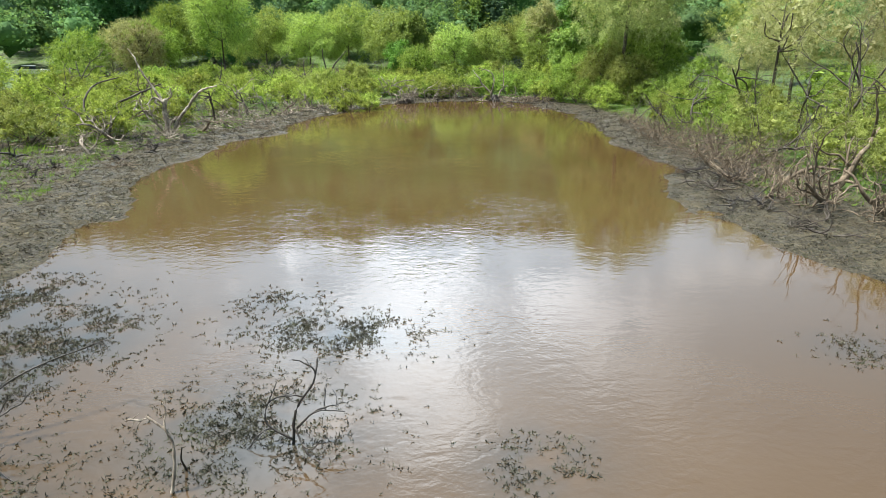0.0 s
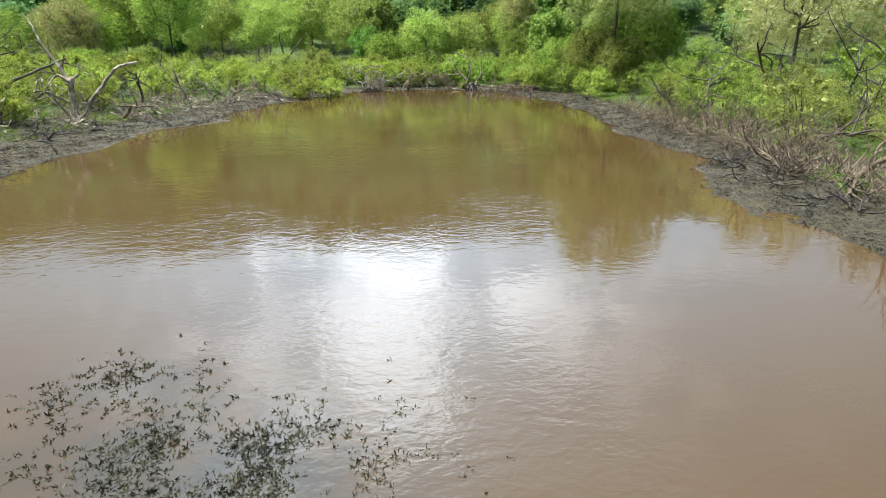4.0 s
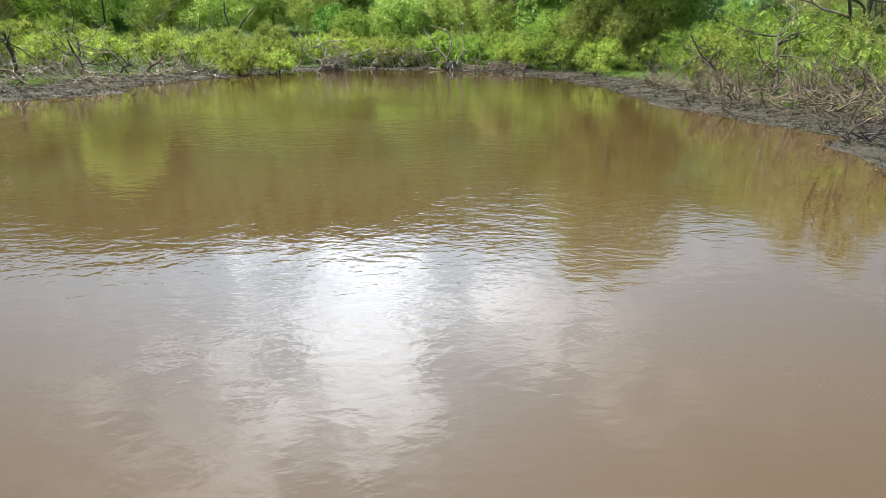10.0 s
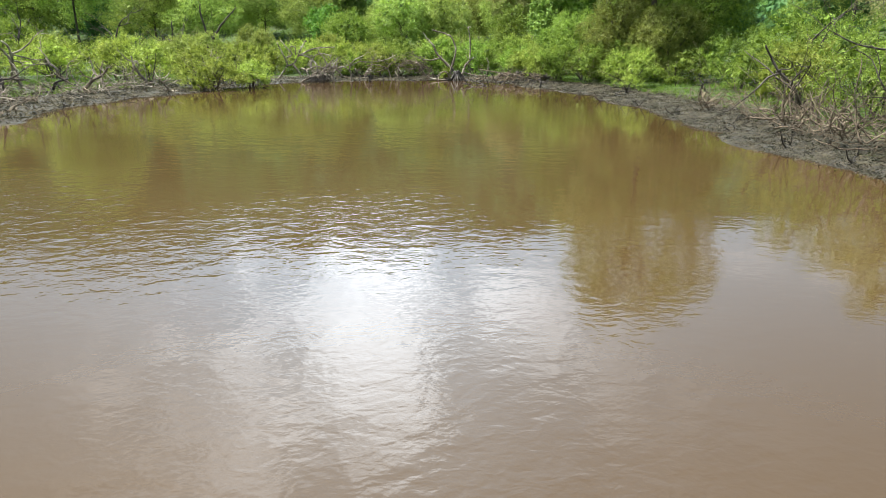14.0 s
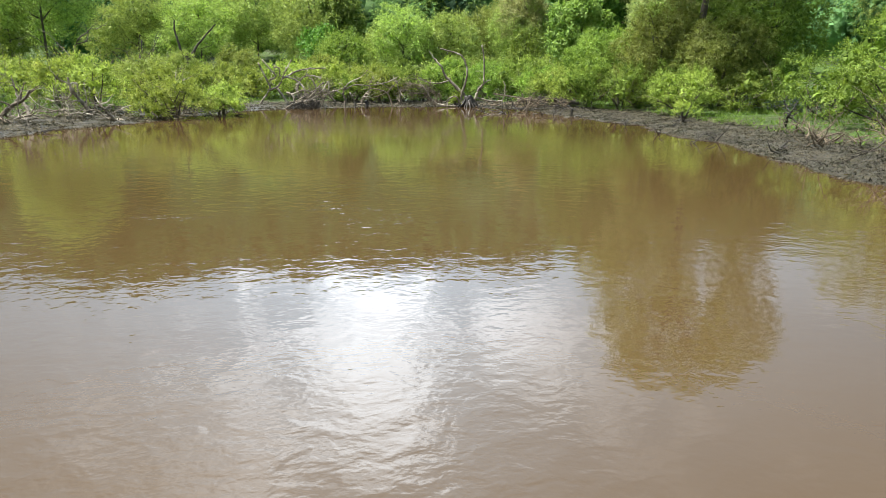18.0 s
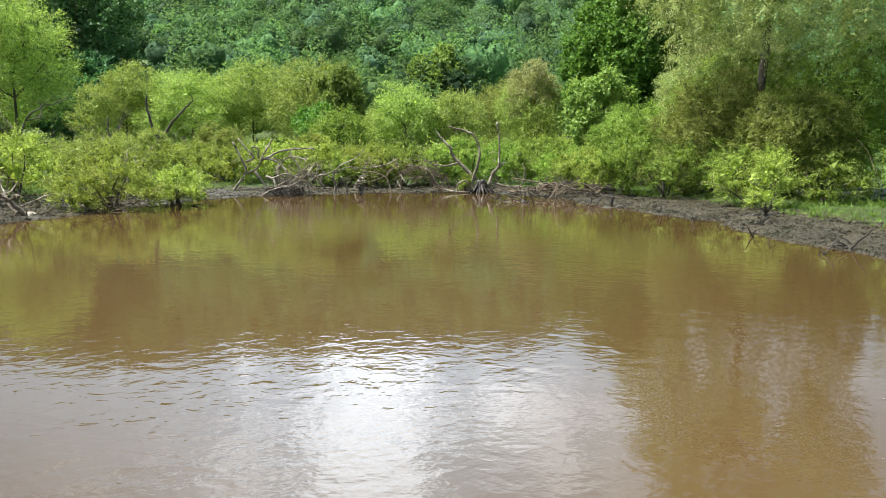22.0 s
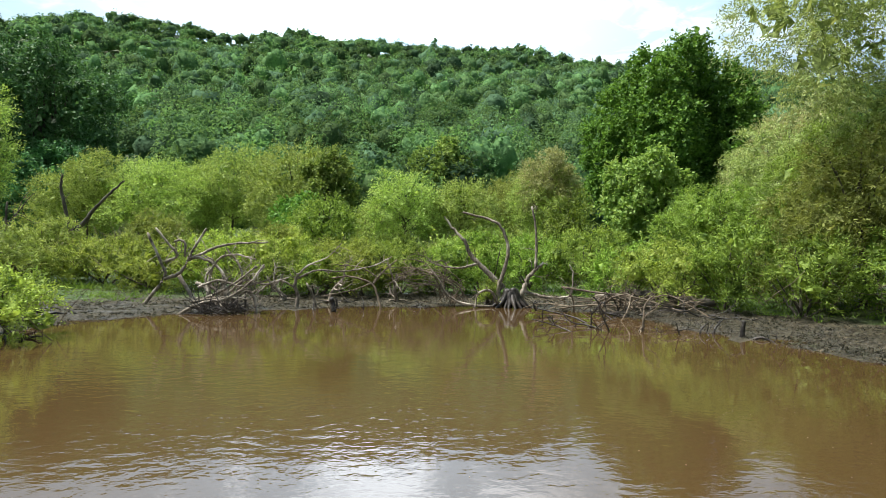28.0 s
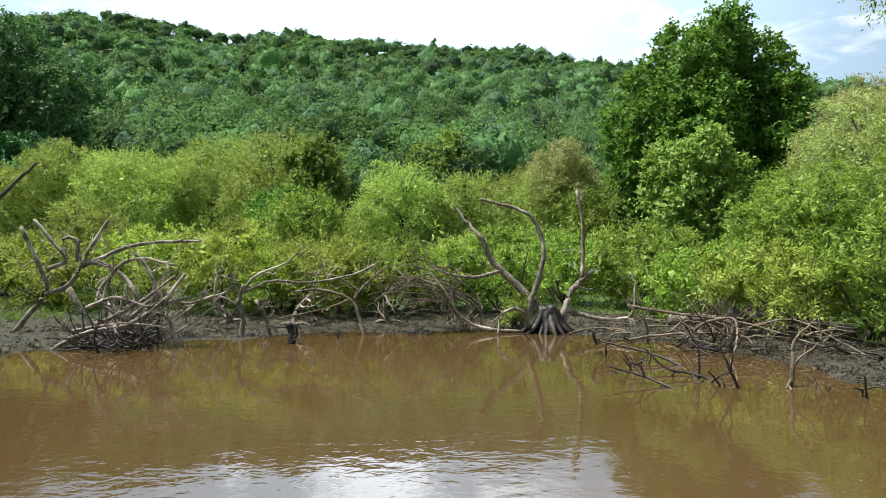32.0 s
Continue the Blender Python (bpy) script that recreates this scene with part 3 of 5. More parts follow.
def tree(name, x, y, h, r, mat, label, seed, trunk=0.3, leaf=(0.22, 0.08), size=0.8, shoots=9, per=7, droop=0.2, lobes_n=14, girth=0.2, lean=(0, 0), group="", category="tree", dense=1.0, hearts=30, even=0.72, fan=0.5, low=-0.75):
    """A tree: tapered trunk, limbs, and a crown of leafy tufts gathered in uneven lobes."""
    rng = np.random.default_rng(seed)
    top = thing(name, x, y, ground_z(x, y) - 0.05, label, category, group)
    base = h * trunk
    lobes = dome(rng, lobes_n, r, base * 0.8, h, low, even, 0.36 * (15 / lobes_n) ** 0.3)
    lobes = [(x0 + lean[0] * z0 / h, y0 + lean[1] * z0 / h, z0, *rest) for x0, y0, z0, *rest in lobes]
    n = int(dense * 4.2 * (r * r + r * (h - base)) / (size * size))
    at, ways = tuft_points(rng, lobes, n, size * 0.62, 0.3, 0.35 - droop * 0.4)
    v = tufts(rng, at, ways, size, shoots, per, leaf, droop, fan)
    inner = heart(rng, lobes + [(lean[0] / 2, lean[1] / 2, (base + h) / 2, r * 0.6, r * 0.6, (h - base) * 0.36)] * 3, hearts, 0.24, leaf[0] * 2.4)
    part("crown", mesh_of("crown", *join([v, inner]), mat), top)
    spine = smooth_path([(0, 0, 0), (lean[0] * 0.25 + rng.normal(scale=0.1), lean[1] * 0.25 + rng.normal(scale=0.1), base * 0.7), (lean[0] * 0.6, lean[1] * 0.6, base + (h - base) * 0.45), (lean[0], lean[1], h * 0.9)], 5)
    part("trunk", limb_mesh("trunk", [tube(spine, girth, girth * 0.12, 8, rng, 0.05)], BARK), top)
    for lobe in lobes[: min(9, lobes_n)]:
        s = spine[min(int(len(spine) * (0.25 + 0.5 * (lobe[2] / h))), len(spine) - 2)]
        d = np.array(lobe[:3]) - s
        path = smooth_path([s, s + d * 0.4 + rng.normal(scale=0.12 * r, size=3) * 0.5, s + d * 0.75 + np.array([0, 0, 0.1 * r]), np.array(lobe[:3]) + np.array([0, 0, lobe[5] * 0.4])], 4)
        part("limb", limb_mesh("limb", [tube(path, girth * 0.42, girth * 0.06, 6, rng, 0.05)], BARK), top)
    return top


Y_GREEN = "yellow-green leafy willow shrub growing on the muddy bank"
M_GREEN = "mid-green dense willow shrub behind the bank deadwood"
OLIVE = "olive-green willow shrub with dry grey twigs"

# willows leaning over the far bank
for i, (x, y, h, r) in enumerate([(13.4, 64.0, 4.3, 2.3), (14.6, 58.4, 5.2, 2.3), (17.6, 62.0, 7.4, 2.8), (16.4, 55.6, 4.4, 2.2), (19.2, 57.0, 6.5, 2.6)]):
    tree("willow_tree", x, y, h, r, LEAF_OLIVE if i % 2 else LEAF_GREEN, "leaning olive-green willow with low spreading limbs", 90 + i, 0.1, (0.15, 0.042), 0.42, 9, 9, 0.3, 18, 0.14, group="willow trees behind the pond")

# far bank, front row
for i, (x, y, h, r, mat, lab) in enumerate([
    (-7.6, 64.5, 2.7, 1.9, LEAF_YELLOW, Y_GREEN), (-5.3, 65.0, 2.9, 1.7, LEAF_YELLOW, Y_GREEN), (-3.2, 64.6, 2.5, 1.4, LEAF_YELLOW, Y_GREEN), (-1.6, 63.9, 2.0, 1.2, LEAF_GREEN, M_GREEN),
    (-0.1, 64.2, 2.2, 1.3, LEAF_YELLOW, Y_GREEN), (1.3, 64.6, 2.7, 1.5, LEAF_GREEN, M_GREEN), (2.9, 65.0, 2.6, 1.3, LEAF_GREEN, M_GREEN), (4.6, 65.0, 2.8, 1.4, LEAF_GREEN, M_GREEN),
    (6.9, 66.5, 3.2, 1.6, LEAF_GREEN, M_GREEN), (8.9, 65.2, 2.9, 1.6, LEAF_GREEN, M_GREEN), (9.3, 62.4, 3.1, 1.6, LEAF_GREEN, M_GREEN), (9.8, 60.7, 2.8, 1.5, LEAF_YELLOW, Y_GREEN),
    (11.0, 59.0, 2.9, 1.5, LEAF_GREEN, M_GREEN), (13.4, 59.5, 3.4, 1.6, LEAF_OLIVE, OLIVE), (12.2, 63.5, 3.4, 1.8, LEAF_GREEN, M_GREEN), (-10.2, 66.5, 2.9, 2.0, LEAF_YELLOW, Y_GREEN), (-12.8, 66.0, 2.6, 1.9, LEAF_OLIVE, OLIVE),
    (-9.4, 69.5, 3.2, 2.0, LEAF_OLIVE, OLIVE), (-1.0, 67.5, 2.6, 1.7, LEAF_YELLOW, Y_GREEN), (-4.2, 68.5, 2.8, 1.9, LEAF_YELLOW, Y_GREEN)]):
    shrub(x, y, h * (0.7 + 0.3 * ((i * 7) % 5) / 4), r * (0.95 + 0.3 * ((i * 3) % 7) / 6), mat, lab, 100 + i, (0.15, 0.052), 1.1)

# left bank
for i, (x, y, h, r, mat, lab) in enumerate([
    (-8.0, 52.7, 1.75, 1.7, LEAF_YELLOW, "low yellow-green willow bush leaning over the water"), (-6.4, 54.0, 1.5, 1.35, LEAF_YELLOW, "low yellow-green willow bush leaning over the water"),
    (-11.4, 53.6, 2.2, 1.5, LEAF_YELLOW, Y_GREEN), (-13.4, 55.0, 2.4, 1.8, LEAF_YELLOW, Y_GREEN), (-10.0, 57.0, 2.2, 1.6, LEAF_YELLOW, Y_GREEN), (-16.4, 54.4, 2.1, 1.7, LEAF_YELLOW, Y_GREEN),
    (-18.6, 51.5, 2.0, 1.8, LEAF_YELLOW, Y_GREEN), (-21.8, 54.6, 2.8, 2.3, LEAF_YELLOW, Y_GREEN), (-22.6, 49.4, 2.7, 2.1, LEAF_YELLOW, Y_GREEN), (-25.6, 52.0, 3.0, 2.3, LEAF_YELLOW, Y_GREEN),
    (-23.0, 43.6, 3.3, 2.2, LEAF_YELLOW, Y_GREEN), (-21.4, 38.0, 2.6, 1.9, LEAF_YELLOW, Y_GREEN), (-25.0, 39.0, 3.6, 2.4, LEAF_YELLOW, Y_GREEN), (-24.0, 34.4, 2.6, 2.0, LEAF_OLIVE, OLIVE),
    (-27.5, 36.0, 3.2, 2.4, LEAF_OLIVE, OLIVE), (-27.6, 45.0, 3.4, 2.6, LEAF_YELLOW, Y_GREEN), (-30.0, 50.5, 3.2, 2.6, LEAF_GREEN, M_GREEN), (-26.4, 58.5, 3.0, 2.4, LEAF_GREEN, M_GREEN),
    (-19.0, 58.5, 2.6, 2.0, LEAF_YELLOW, Y_GREEN), (-15.5, 60.5, 2.6, 2.0, LEAF_YELLOW, Y_GREEN), (-12.5, 61.0, 2.4, 1.8, LEAF_OLIVE, OLIVE), (-32.0, 42.0, 3.4, 2.6, LEAF_YELLOW, Y_GREEN), (-33.0, 58.0, 3.4, 2.8, LEAF_GREEN, M_GREEN), (-23.5, 63.5, 3.2, 2.4, LEAF_GREEN, M_GREEN), (-19.6, 43.0, 2.0, 1.7, LEAF_YELLOW, Y_GREEN), (-20.6, 47.0, 2.2, 1.9, LEAF_YELLOW, Y_GREEN), (-23.6, 29.0, 2.0, 1.9, LEAF_OLIVE, OLIVE), (-17.6, 41.4, 1.9, 1.5, LEAF_YELLOW, Y_GREEN), (-19.2, 35.6, 2.5, 1.9, LEAF_YELLOW, Y_GREEN), (-21.8, 32.6, 2.2, 1.8, LEAF_OLIVE, OLIVE), (-16.4, 47.2, 1.6, 1.4, LEAF_YELLOW, Y_GREEN), (-22.2, 40.4, 2.4, 1.9, LEAF_YELLOW, Y_GREEN), (-26.4, 30.6, 2.6, 2.0, LEAF_OLIVE, OLIVE), (-29.0, 33.5, 2.8, 2.2, LEAF_YELLOW, Y_GREEN), (-30.5, 38.5, 2.8, 2.3, LEAF_GREEN, M_GREEN), (-36.0, 49.0, 3.0, 2.5, LEAF_YELLOW, Y_GREEN), (-37.0, 63.0, 3.0, 2.6, LEAF_GREEN, M_GREEN), (-30.0, 65.5, 2.8, 2.4, LEAF_YELLOW, Y_GREEN)]):
    shrub(x, y, h, r, mat, lab, 200 + i, (0.13, 0.042) if i < 2 else (0.16, 0.05), 1.3 if i < 2 else 0.9, size=0.34 if i < 2 else 0.42)

# right bank
for i, (x, y, h, r, mat, lab) in enumerate([
    (13.5, 53.0, 2.2, 1.55, LEAF_YELLOW, "rounded yellow-green willow bush on the bare mud bank"), (16.2, 53.8, 2.2, 1.6, LEAF_GREEN, M_GREEN), (14.6, 56.6, 2.4, 1.5, LEAF_GREEN, M_GREEN), (12.2, 57.2, 2.6, 1.5, LEAF_GREEN, M_GREEN), (16.4, 57.6, 2.8, 1.7, LEAF_OLIVE, OLIVE), (17.4, 49.4, 3.0, 2.0, LEAF_GREEN, M_GREEN),
    (16.8, 45.4, 3.0, 2.2, LEAF_GREEN, M_GREEN), (15.2, 41.4, 2.5, 1.8, LEAF_YELLOW, Y_GREEN), (15.2, 37.8, 2.9, 1.9, LEAF_GREEN, M_GREEN), (15.0, 33.6, 2.4, 1.7, LEAF_GREEN, M_GREEN),
    (15.2, 29.6, 2.9, 1.9, LEAF_OLIVE, OLIVE), (17.4, 34.6, 3.4, 2.3, LEAF_OLIVE, OLIVE), (18.6, 39.6, 3.6, 2.4, LEAF_GREEN, M_GREEN), (16.8, 25.4, 2.8, 2.0, LEAF_OLIVE, OLIVE), (16.4, 21.4, 2.9, 1.9, LEAF_OLIVE, OLIVE),
    (19.4, 29.0, 3.6, 2.4, LEAF_OLIVE, OLIVE), (20.6, 44.6, 3.8, 2.5, LEAF_GREEN, M_GREEN), (21.0, 50.0, 4.2, 2.7, LEAF_GREEN, M_GREEN), (20.5, 24.0, 3.4, 2.4, LEAF_OLIVE, OLIVE), (18.2, 56.5, 3.4, 2.2, LEAF_GREEN, M_GREEN), (23.0, 36.5, 4.2, 2.8, LEAF_GREEN, M_GREEN)]):
    shrub(x, y, h, r, mat, lab, 300 + i, (0.11, 0.036) if i == 0 else (0.14, 0.044) if y > 36 else (0.105, 0.03), 1.5 if i == 0 else 1.0, size=0.4 if y > 36 and i else 0.34)

# trees behind the far bank: x, y, height, radius
WILLOW = "rounded yellow-green willow tree behind the shrub row"
# most crowns take the lightened leaf, as self-shadow leaves them too dark
MID = [(-27.3, 100, 9.7, 4.9, LEAF_LIGHTENED, WILLOW), (-20.3, 99, 9.2, 5.5, LEAF_LIGHTENED, WILLOW), (-14.8, 102, 10.7, 4.8, LEAF_LIGHTENED, WILLOW), (-6.9, 91, 9.6, 4.1, LEAF_LIGHTENED, WILLOW), (-3.4, 80, 4.8, 2.3, LEAF_GREEN, WILLOW),
       (-1.3, 106, 6.2, 3.0, LEAF_OLIVE, WILLOW), (1.7, 90, 7.2, 3.2, LEAF_LIGHTENED, WILLOW), (6.1, 91, 7.0, 3.3, LEAF_LIGHTENED, WILLOW), (9.7, 106, 8.1, 3.2, LEAF_OLIVE, WILLOW), (14.1, 108, 10.4, 3.6, LEAF_OLIVE, WILLOW),
       (15.2, 100, 9.2, 3.9, LEAF_LIGHTENED, WILLOW), (11.4, 78, 4.6, 1.5, LEAF_GREEN, WILLOW), (-28.0, 82.5, 13.6, 4.2, LEAF_LIGHTENED, "tall feathery yellow-green willow with dark trunk"), (-40.8, 100, 10.8, 5.2, LEAF_GREEN, WILLOW), (-35.0, 78, 7.4, 3.6, LEAF_GREEN, WILLOW)]
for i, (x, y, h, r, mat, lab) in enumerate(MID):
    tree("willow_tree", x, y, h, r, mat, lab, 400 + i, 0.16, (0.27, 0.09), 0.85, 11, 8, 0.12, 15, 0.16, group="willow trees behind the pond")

# thicket on the flat between the bank and the trees
_r = np.random.default_rng(5)
for row in range(5):
    for i in range(15):
        x, y = -33.0 + 3.9 * i + 1.9 * (row % 2) + _r.uniform(-1.3, 1.3), 70.0 + 5.0 * row + _r.uniform(-1.8, 1.8)
        kind = int(_r.integers(0, 5))
        tall = _r.uniform(2.0, 3.2) * (0.62 if x < -1 else 0.86)
        wide = _r.uniform(1.6, 2.4)
        if x > 16 and y < 76:
            continue
        shrub(x, y, tall, wide, (LEAF_YELLOW, LEAF_GREEN, LEAF_OLIVE, LEAF_YELLOW, LEAF_GREEN)[kind], ("leafy green willow thicket on the flat" if kind in (1, 4) else "leafy yellow-green willow thicket on the flat"), 1000 + row * 20 + i, (0.24, 0.085), 0.8, "thicket behind the bank", 0.02, 0.6, 7)

tree("tall_maple", 23.3, 90.0, 17.8, 6.9, LEAF_DARK, "large dark green broadleaf tree with a dense crown", 447, 0.06, (0.3, 0.22), 0.85, 10, 6, 0.2, 38, 0.45, group="tall trees", dense=1.15, even=0.78, fan=0.55, hearts=80)
tree("tall_poplar", -42.5, 120, 27.6, 10.0, LEAF_POPLAR, "tall dark grey-green poplar at the wood's edge", 451, 0.02, (0.42, 0.28), 1.5, 10, 6, 0.25, 34, 0.45, group="tall trees", even=0.76, fan=0.6, hearts=90)
tree("tall_poplar", -58.0, 116, 22.0, 8.0, LEAF_POPLAR, "tall dark grey-green poplar at the wood's edge", 452, 0.1, (0.5, 0.3), 1.6, 8, 6, 0.25, 26, 0.45, group="tall trees", fan=0.6, hearts=90)
tree("tall_poplar", -37.0, 114, 13.5, 6.4, LEAF_POPLAR, "dark grey-green poplar with branches to the ground", 449, 0.02, (0.4, 0.27), 1.3, 9, 6, 0.25, 24, 0.3, group="tall trees", fan=0.6, hearts=90)
tree("young_sycamore", 14.4, 73.4, 7.0, 2.2, LEAF_BROAD, "young light green broadleaf tree with large leaves", 453, 0.1, (0.2, 0.15), 0.55, 8, 6, 0.2, 16, 0.12, group="young broadleaf trees")
tree("young_sycamore", -3.9, 87.0, 9.4, 1.8, LEAF_BROAD, "slender light green broadleaf tree with large leaves", 454, 0.2, (0.24, 0.18), 0.6, 8, 6, 0.2, 14, 0.12, group="young broadleaf trees")
tree("young_sycamore", 6.6, 126, 15.0, 4.2, LEAF_BROAD, "pale green pointed broadleaf tree before the hill", 455, 0.15, (0.45, 0.3), 1.0, 8, 6, 0.2, 16, 0.16, group="young broadleaf trees")
tree("dark_sapling", -5.4, 85.4, 5.6, 2.2, LEAF_DARK, "dark green broadleaf sapling below a pale willow", 448, 0.08, (0.24, 0.17), 0.7, 8, 6, 0.2, 14, 0.1, group="young broadleaf trees")
tree("seeding_willow", 15.1, 98.6, 11.5, 2.7, LEAF_TAN, "tan-tinged rounded willow in seed", 456, 0.35, (0.26, 0.09), 0.7, 10, 8, 0.25, 14, 0.18, group="seeding willows")
# large willow on the right bank and its neighbours
tree("large_willow", 15.8, 58.2, 15.6, 4.7, LEAF_WILLOW, "large leaning willow with feathery olive foliage and dark trunk", 457, 0.3, (0.17, 0.05), 0.7, 12, 10, 0.5, 34, 0.26, lean=(1.0, -0.5), group="seeding willows", dense=1.2, even=0.8)
tree("seeding_willow", 19.0, 68.5, 7.4, 3.0, LEAF_WILLOW, "olive and tan willow with feathery crown", 458, 0.15, (0.18, 0.052), 0.55, 10, 9, 0.4, 18, 0.2, group="seeding willows")
tree("seeding_willow", 22.6, 72, 9.6, 3.6, LEAF_TAN, "olive and tan willow with feathery crown", 459, 0.15, (0.2, 0.06), 0.6, 10, 9, 0.4, 18, 0.2, group="seeding willows")
for i, (x, y, h, r) in enumerate([(21.5, 41.5, 8.2, 3.3), (26.5, 37.5, 8.6, 3.6), (26.0, 47.5, 9.2, 3.8), (31.0, 42.5, 9.5, 4.0), (24.0, 30.0, 7.8, 3.2), (30.5, 31.5, 9.0, 3.8), (28.0, 57.0, 11.0, 4.4)]):
    tree("seeding_willow", x, y, h, r, LEAF_TAN if i < 6 else LEAF_OLIVE, "tan feathery willow in seed with bare dark limbs", 460 + i, 0.3, (0.13, 0.04), 0.7, 11, 9, 0.3, 17, 0.16, group="seeding willows", dense=0.85, hearts=20)
for i, (x, y, h, r, mat) in enumerate([(-42.5, 76, 6.4, 3.0, LEAF_GREEN), (-40, 70, 5.6, 2.8, LEAF_GREEN), (-39, 80, 7.6, 3.0, LEAF_TAN), (-33.5, 72, 7.6, 2.5, LEAF_TAN), (-59, 80, 6.0, 3.4, LEAF_GREEN), (-48, 64, 4.6, 3.0, LEAF_YELLOW), (-42, 57, 4.0, 2.8, LEAF_YELLOW)]):
    tree("willow_tree", x, y, h, r, mat, "willow tree on the flat behind the pond bank" if mat is not LEAF_TAN else "tan willow in seed on the flat", 480 + i, 0.16, (0.26, 0.085), 0.75, 9, 7, 0.2, 14, 0.15, group="willow trees behind the pond")


# ---- wooded hill ----
def woods(name, spots, mat, label, seed, cards=260):
    """Far woodland: every crown a body of several rounded boughs under a coat of leaf clumps."""
    rng = np.random.default_rng(seed)
    V, Q, T, k = [], [], [], 0
    for x, y, z, r, h in spots:
        tone, b = rng.random(), int(rng.integers(7, 12))
        # boughs: the crown's lumps, as directions, reach and girth
        bd = unit(rng.normal(size=(b, 3)) * np.array([1, 1, 0.6]) + np.array([0, 0, 0.45]))
        bo, br = bd * rng.uniform(0.5, 0.85, (b, 1)), rng.uniform(0.26, 0.44, b)

        def reach(d):
            along = d @ bo.T
            left = br[None] ** 2 - ((bo**2).sum(1)[None] - along**2)
            return np.maximum(np.where(left > 0, along + np.sqrt(np.maximum(left, 0)), 0).max(1), 0.5)

        mid, size = np.array([x, y, z + h * 0.55]), np.array([r, r, h * 0.46])
        m = int(cards * (2.6 if y < 150 else 2.0 if y < 210 else 0.9 if y < 260 else 0.45 if y < 380 else 0.36))
        d = unit(rng.normal(size=(m, 3)))
        d[:, 2] = np.where(d[:, 2] < -0.25, -d[:, 2], d[:, 2])
        c = mid + d * size * (reach(d) * rng.uniform(0.86, 1.1, m))[:, None]
        way = unit(d * 0.6 + rng.normal(scale=0.6, size=(m, 3)))
        big = np.clip((y - 40) * 0.0029, 0.55, 1.3) * rng.uniform(0.7, 1.4, m)
        v, q = kites(rng, c - way * big[:, None] * 0.4, way, big, big * 0.75, 0.9, d * 2.4)
        V.append(v), Q.append(q + k)
        k += len(v)
        n, w = (12, 7) if y < 200 else (9, 5)
        el, az = np.meshgrid(np.linspace(-0.9, 1.5, w), np.arange(n) / n * 6.283 + tone * 6, indexing="ij")
        d = np.stack([np.cos(el) * np.cos(az), np.cos(el) * np.sin(az), np.sin(el)], -1).reshape(-1, 3)
        i, j = np.meshgrid(np.arange(w - 1), np.arange(n), indexing="ij")
        f, e = i * n + j, i * n + (j + 1) % n
        V.append(mid + d * size * (reach(d) * (0.66 if y < 210 else 0.8 if y < 260 else 0.84))[:, None]), Q.append(np.stack([f, e, e + n, f + n], -1).reshape(-1, 4) + k)
        k += n * w
        T.append(np.full(len(v) + n * w, tone))
    me = mesh_of(name, np.vstack(V), np.vstack(Q), (), mat, True)
    me.attributes.new("tone", "FLOAT", "POINT").data.foreach_set("value", np.concatenate(T).astype(np.float32))
    tagged(new(name, me), label, "woodland", kind="stuff")


def hill_spots(seed):
    rng = np.random.default_rng(seed)
    out = []
    y = 118.0
    while y < 486:
        step = 7.0 if y < 400 else 6.2
        half_l, half_r = max((y - 38) * 0.74 + 12, y * 0.74), (y - 38) * 0.94 + 12
        for x in np.arange(-half_l, half_r, step):
            px, py = x + rng.uniform(-0.6, 0.6) * step, y + rng.uniform(-0.6, 0.6) * step
            r = (2.8 + 4.2 * rng.random() ** 1.4) * (1.0 if y < 400 else 0.85)
            out.append((px, py, ground_z(px, py), r, r * rng.uniform(1.6, 2.2) + rng.uniform(0, 5.0 if y < 400 else 1.2)))
        y += step * 0.95
    return out


SPOTS = hill_spots(11)
woods("hillside_woods", [s for i, s in enumerate(SPOTS) if i % 3], LEAF_WOODS, "dense green deciduous woods covering the hillside", 12)
woods("hillside_woods", [s for i, s in enumerate(SPOTS) if i % 3 == 0], LEAF_WOODS_HAZE, "darker trees tinted haze blue among the hillside woods", 13)
_r = np.random.default_rng(14)
SIDE = [(x, y, ground_z(x, y), r, r * 2.2) for x, y, r in zip(np.concatenate([_r.uniform(-110, -58, 70), _r.uniform(38, 90, 60), _r.uniform(-60, 60, 60)]),
        np.concatenate([_r.uniform(20, 118, 70), _r.uniform(-10, 118, 60), _r.uniform(-70, -34, 60)]), _r.uniform(3, 5.5, 190))]
woods("valley_woods", SIDE, LEAF_WOODS, "green trees closing the valley round the pond", 15, 150)


# taller pines and bare tops that break the ridge line
for i, (x, y, h) in enumerate([(-146, 474, 21), (-95, 470, 23), (-80, 476, 20), (22, 474, 24), (80, 470, 22), (86, 478, 19), (140, 476, 22), (-190, 466, 19), (52, 478, 17), (176, 474, 18)]):
    tree("ridge_tree", x, y, h * 0.58, 2.1, LEAF_POPLAR, "dark thin-crowned tree standing above the ridge", 900 + i, 0.2, (0.7, 0.4), 1.3, 6, 5, 0.1, 9, 0.3, group="ridge trees", hearts=8, even=0.85)


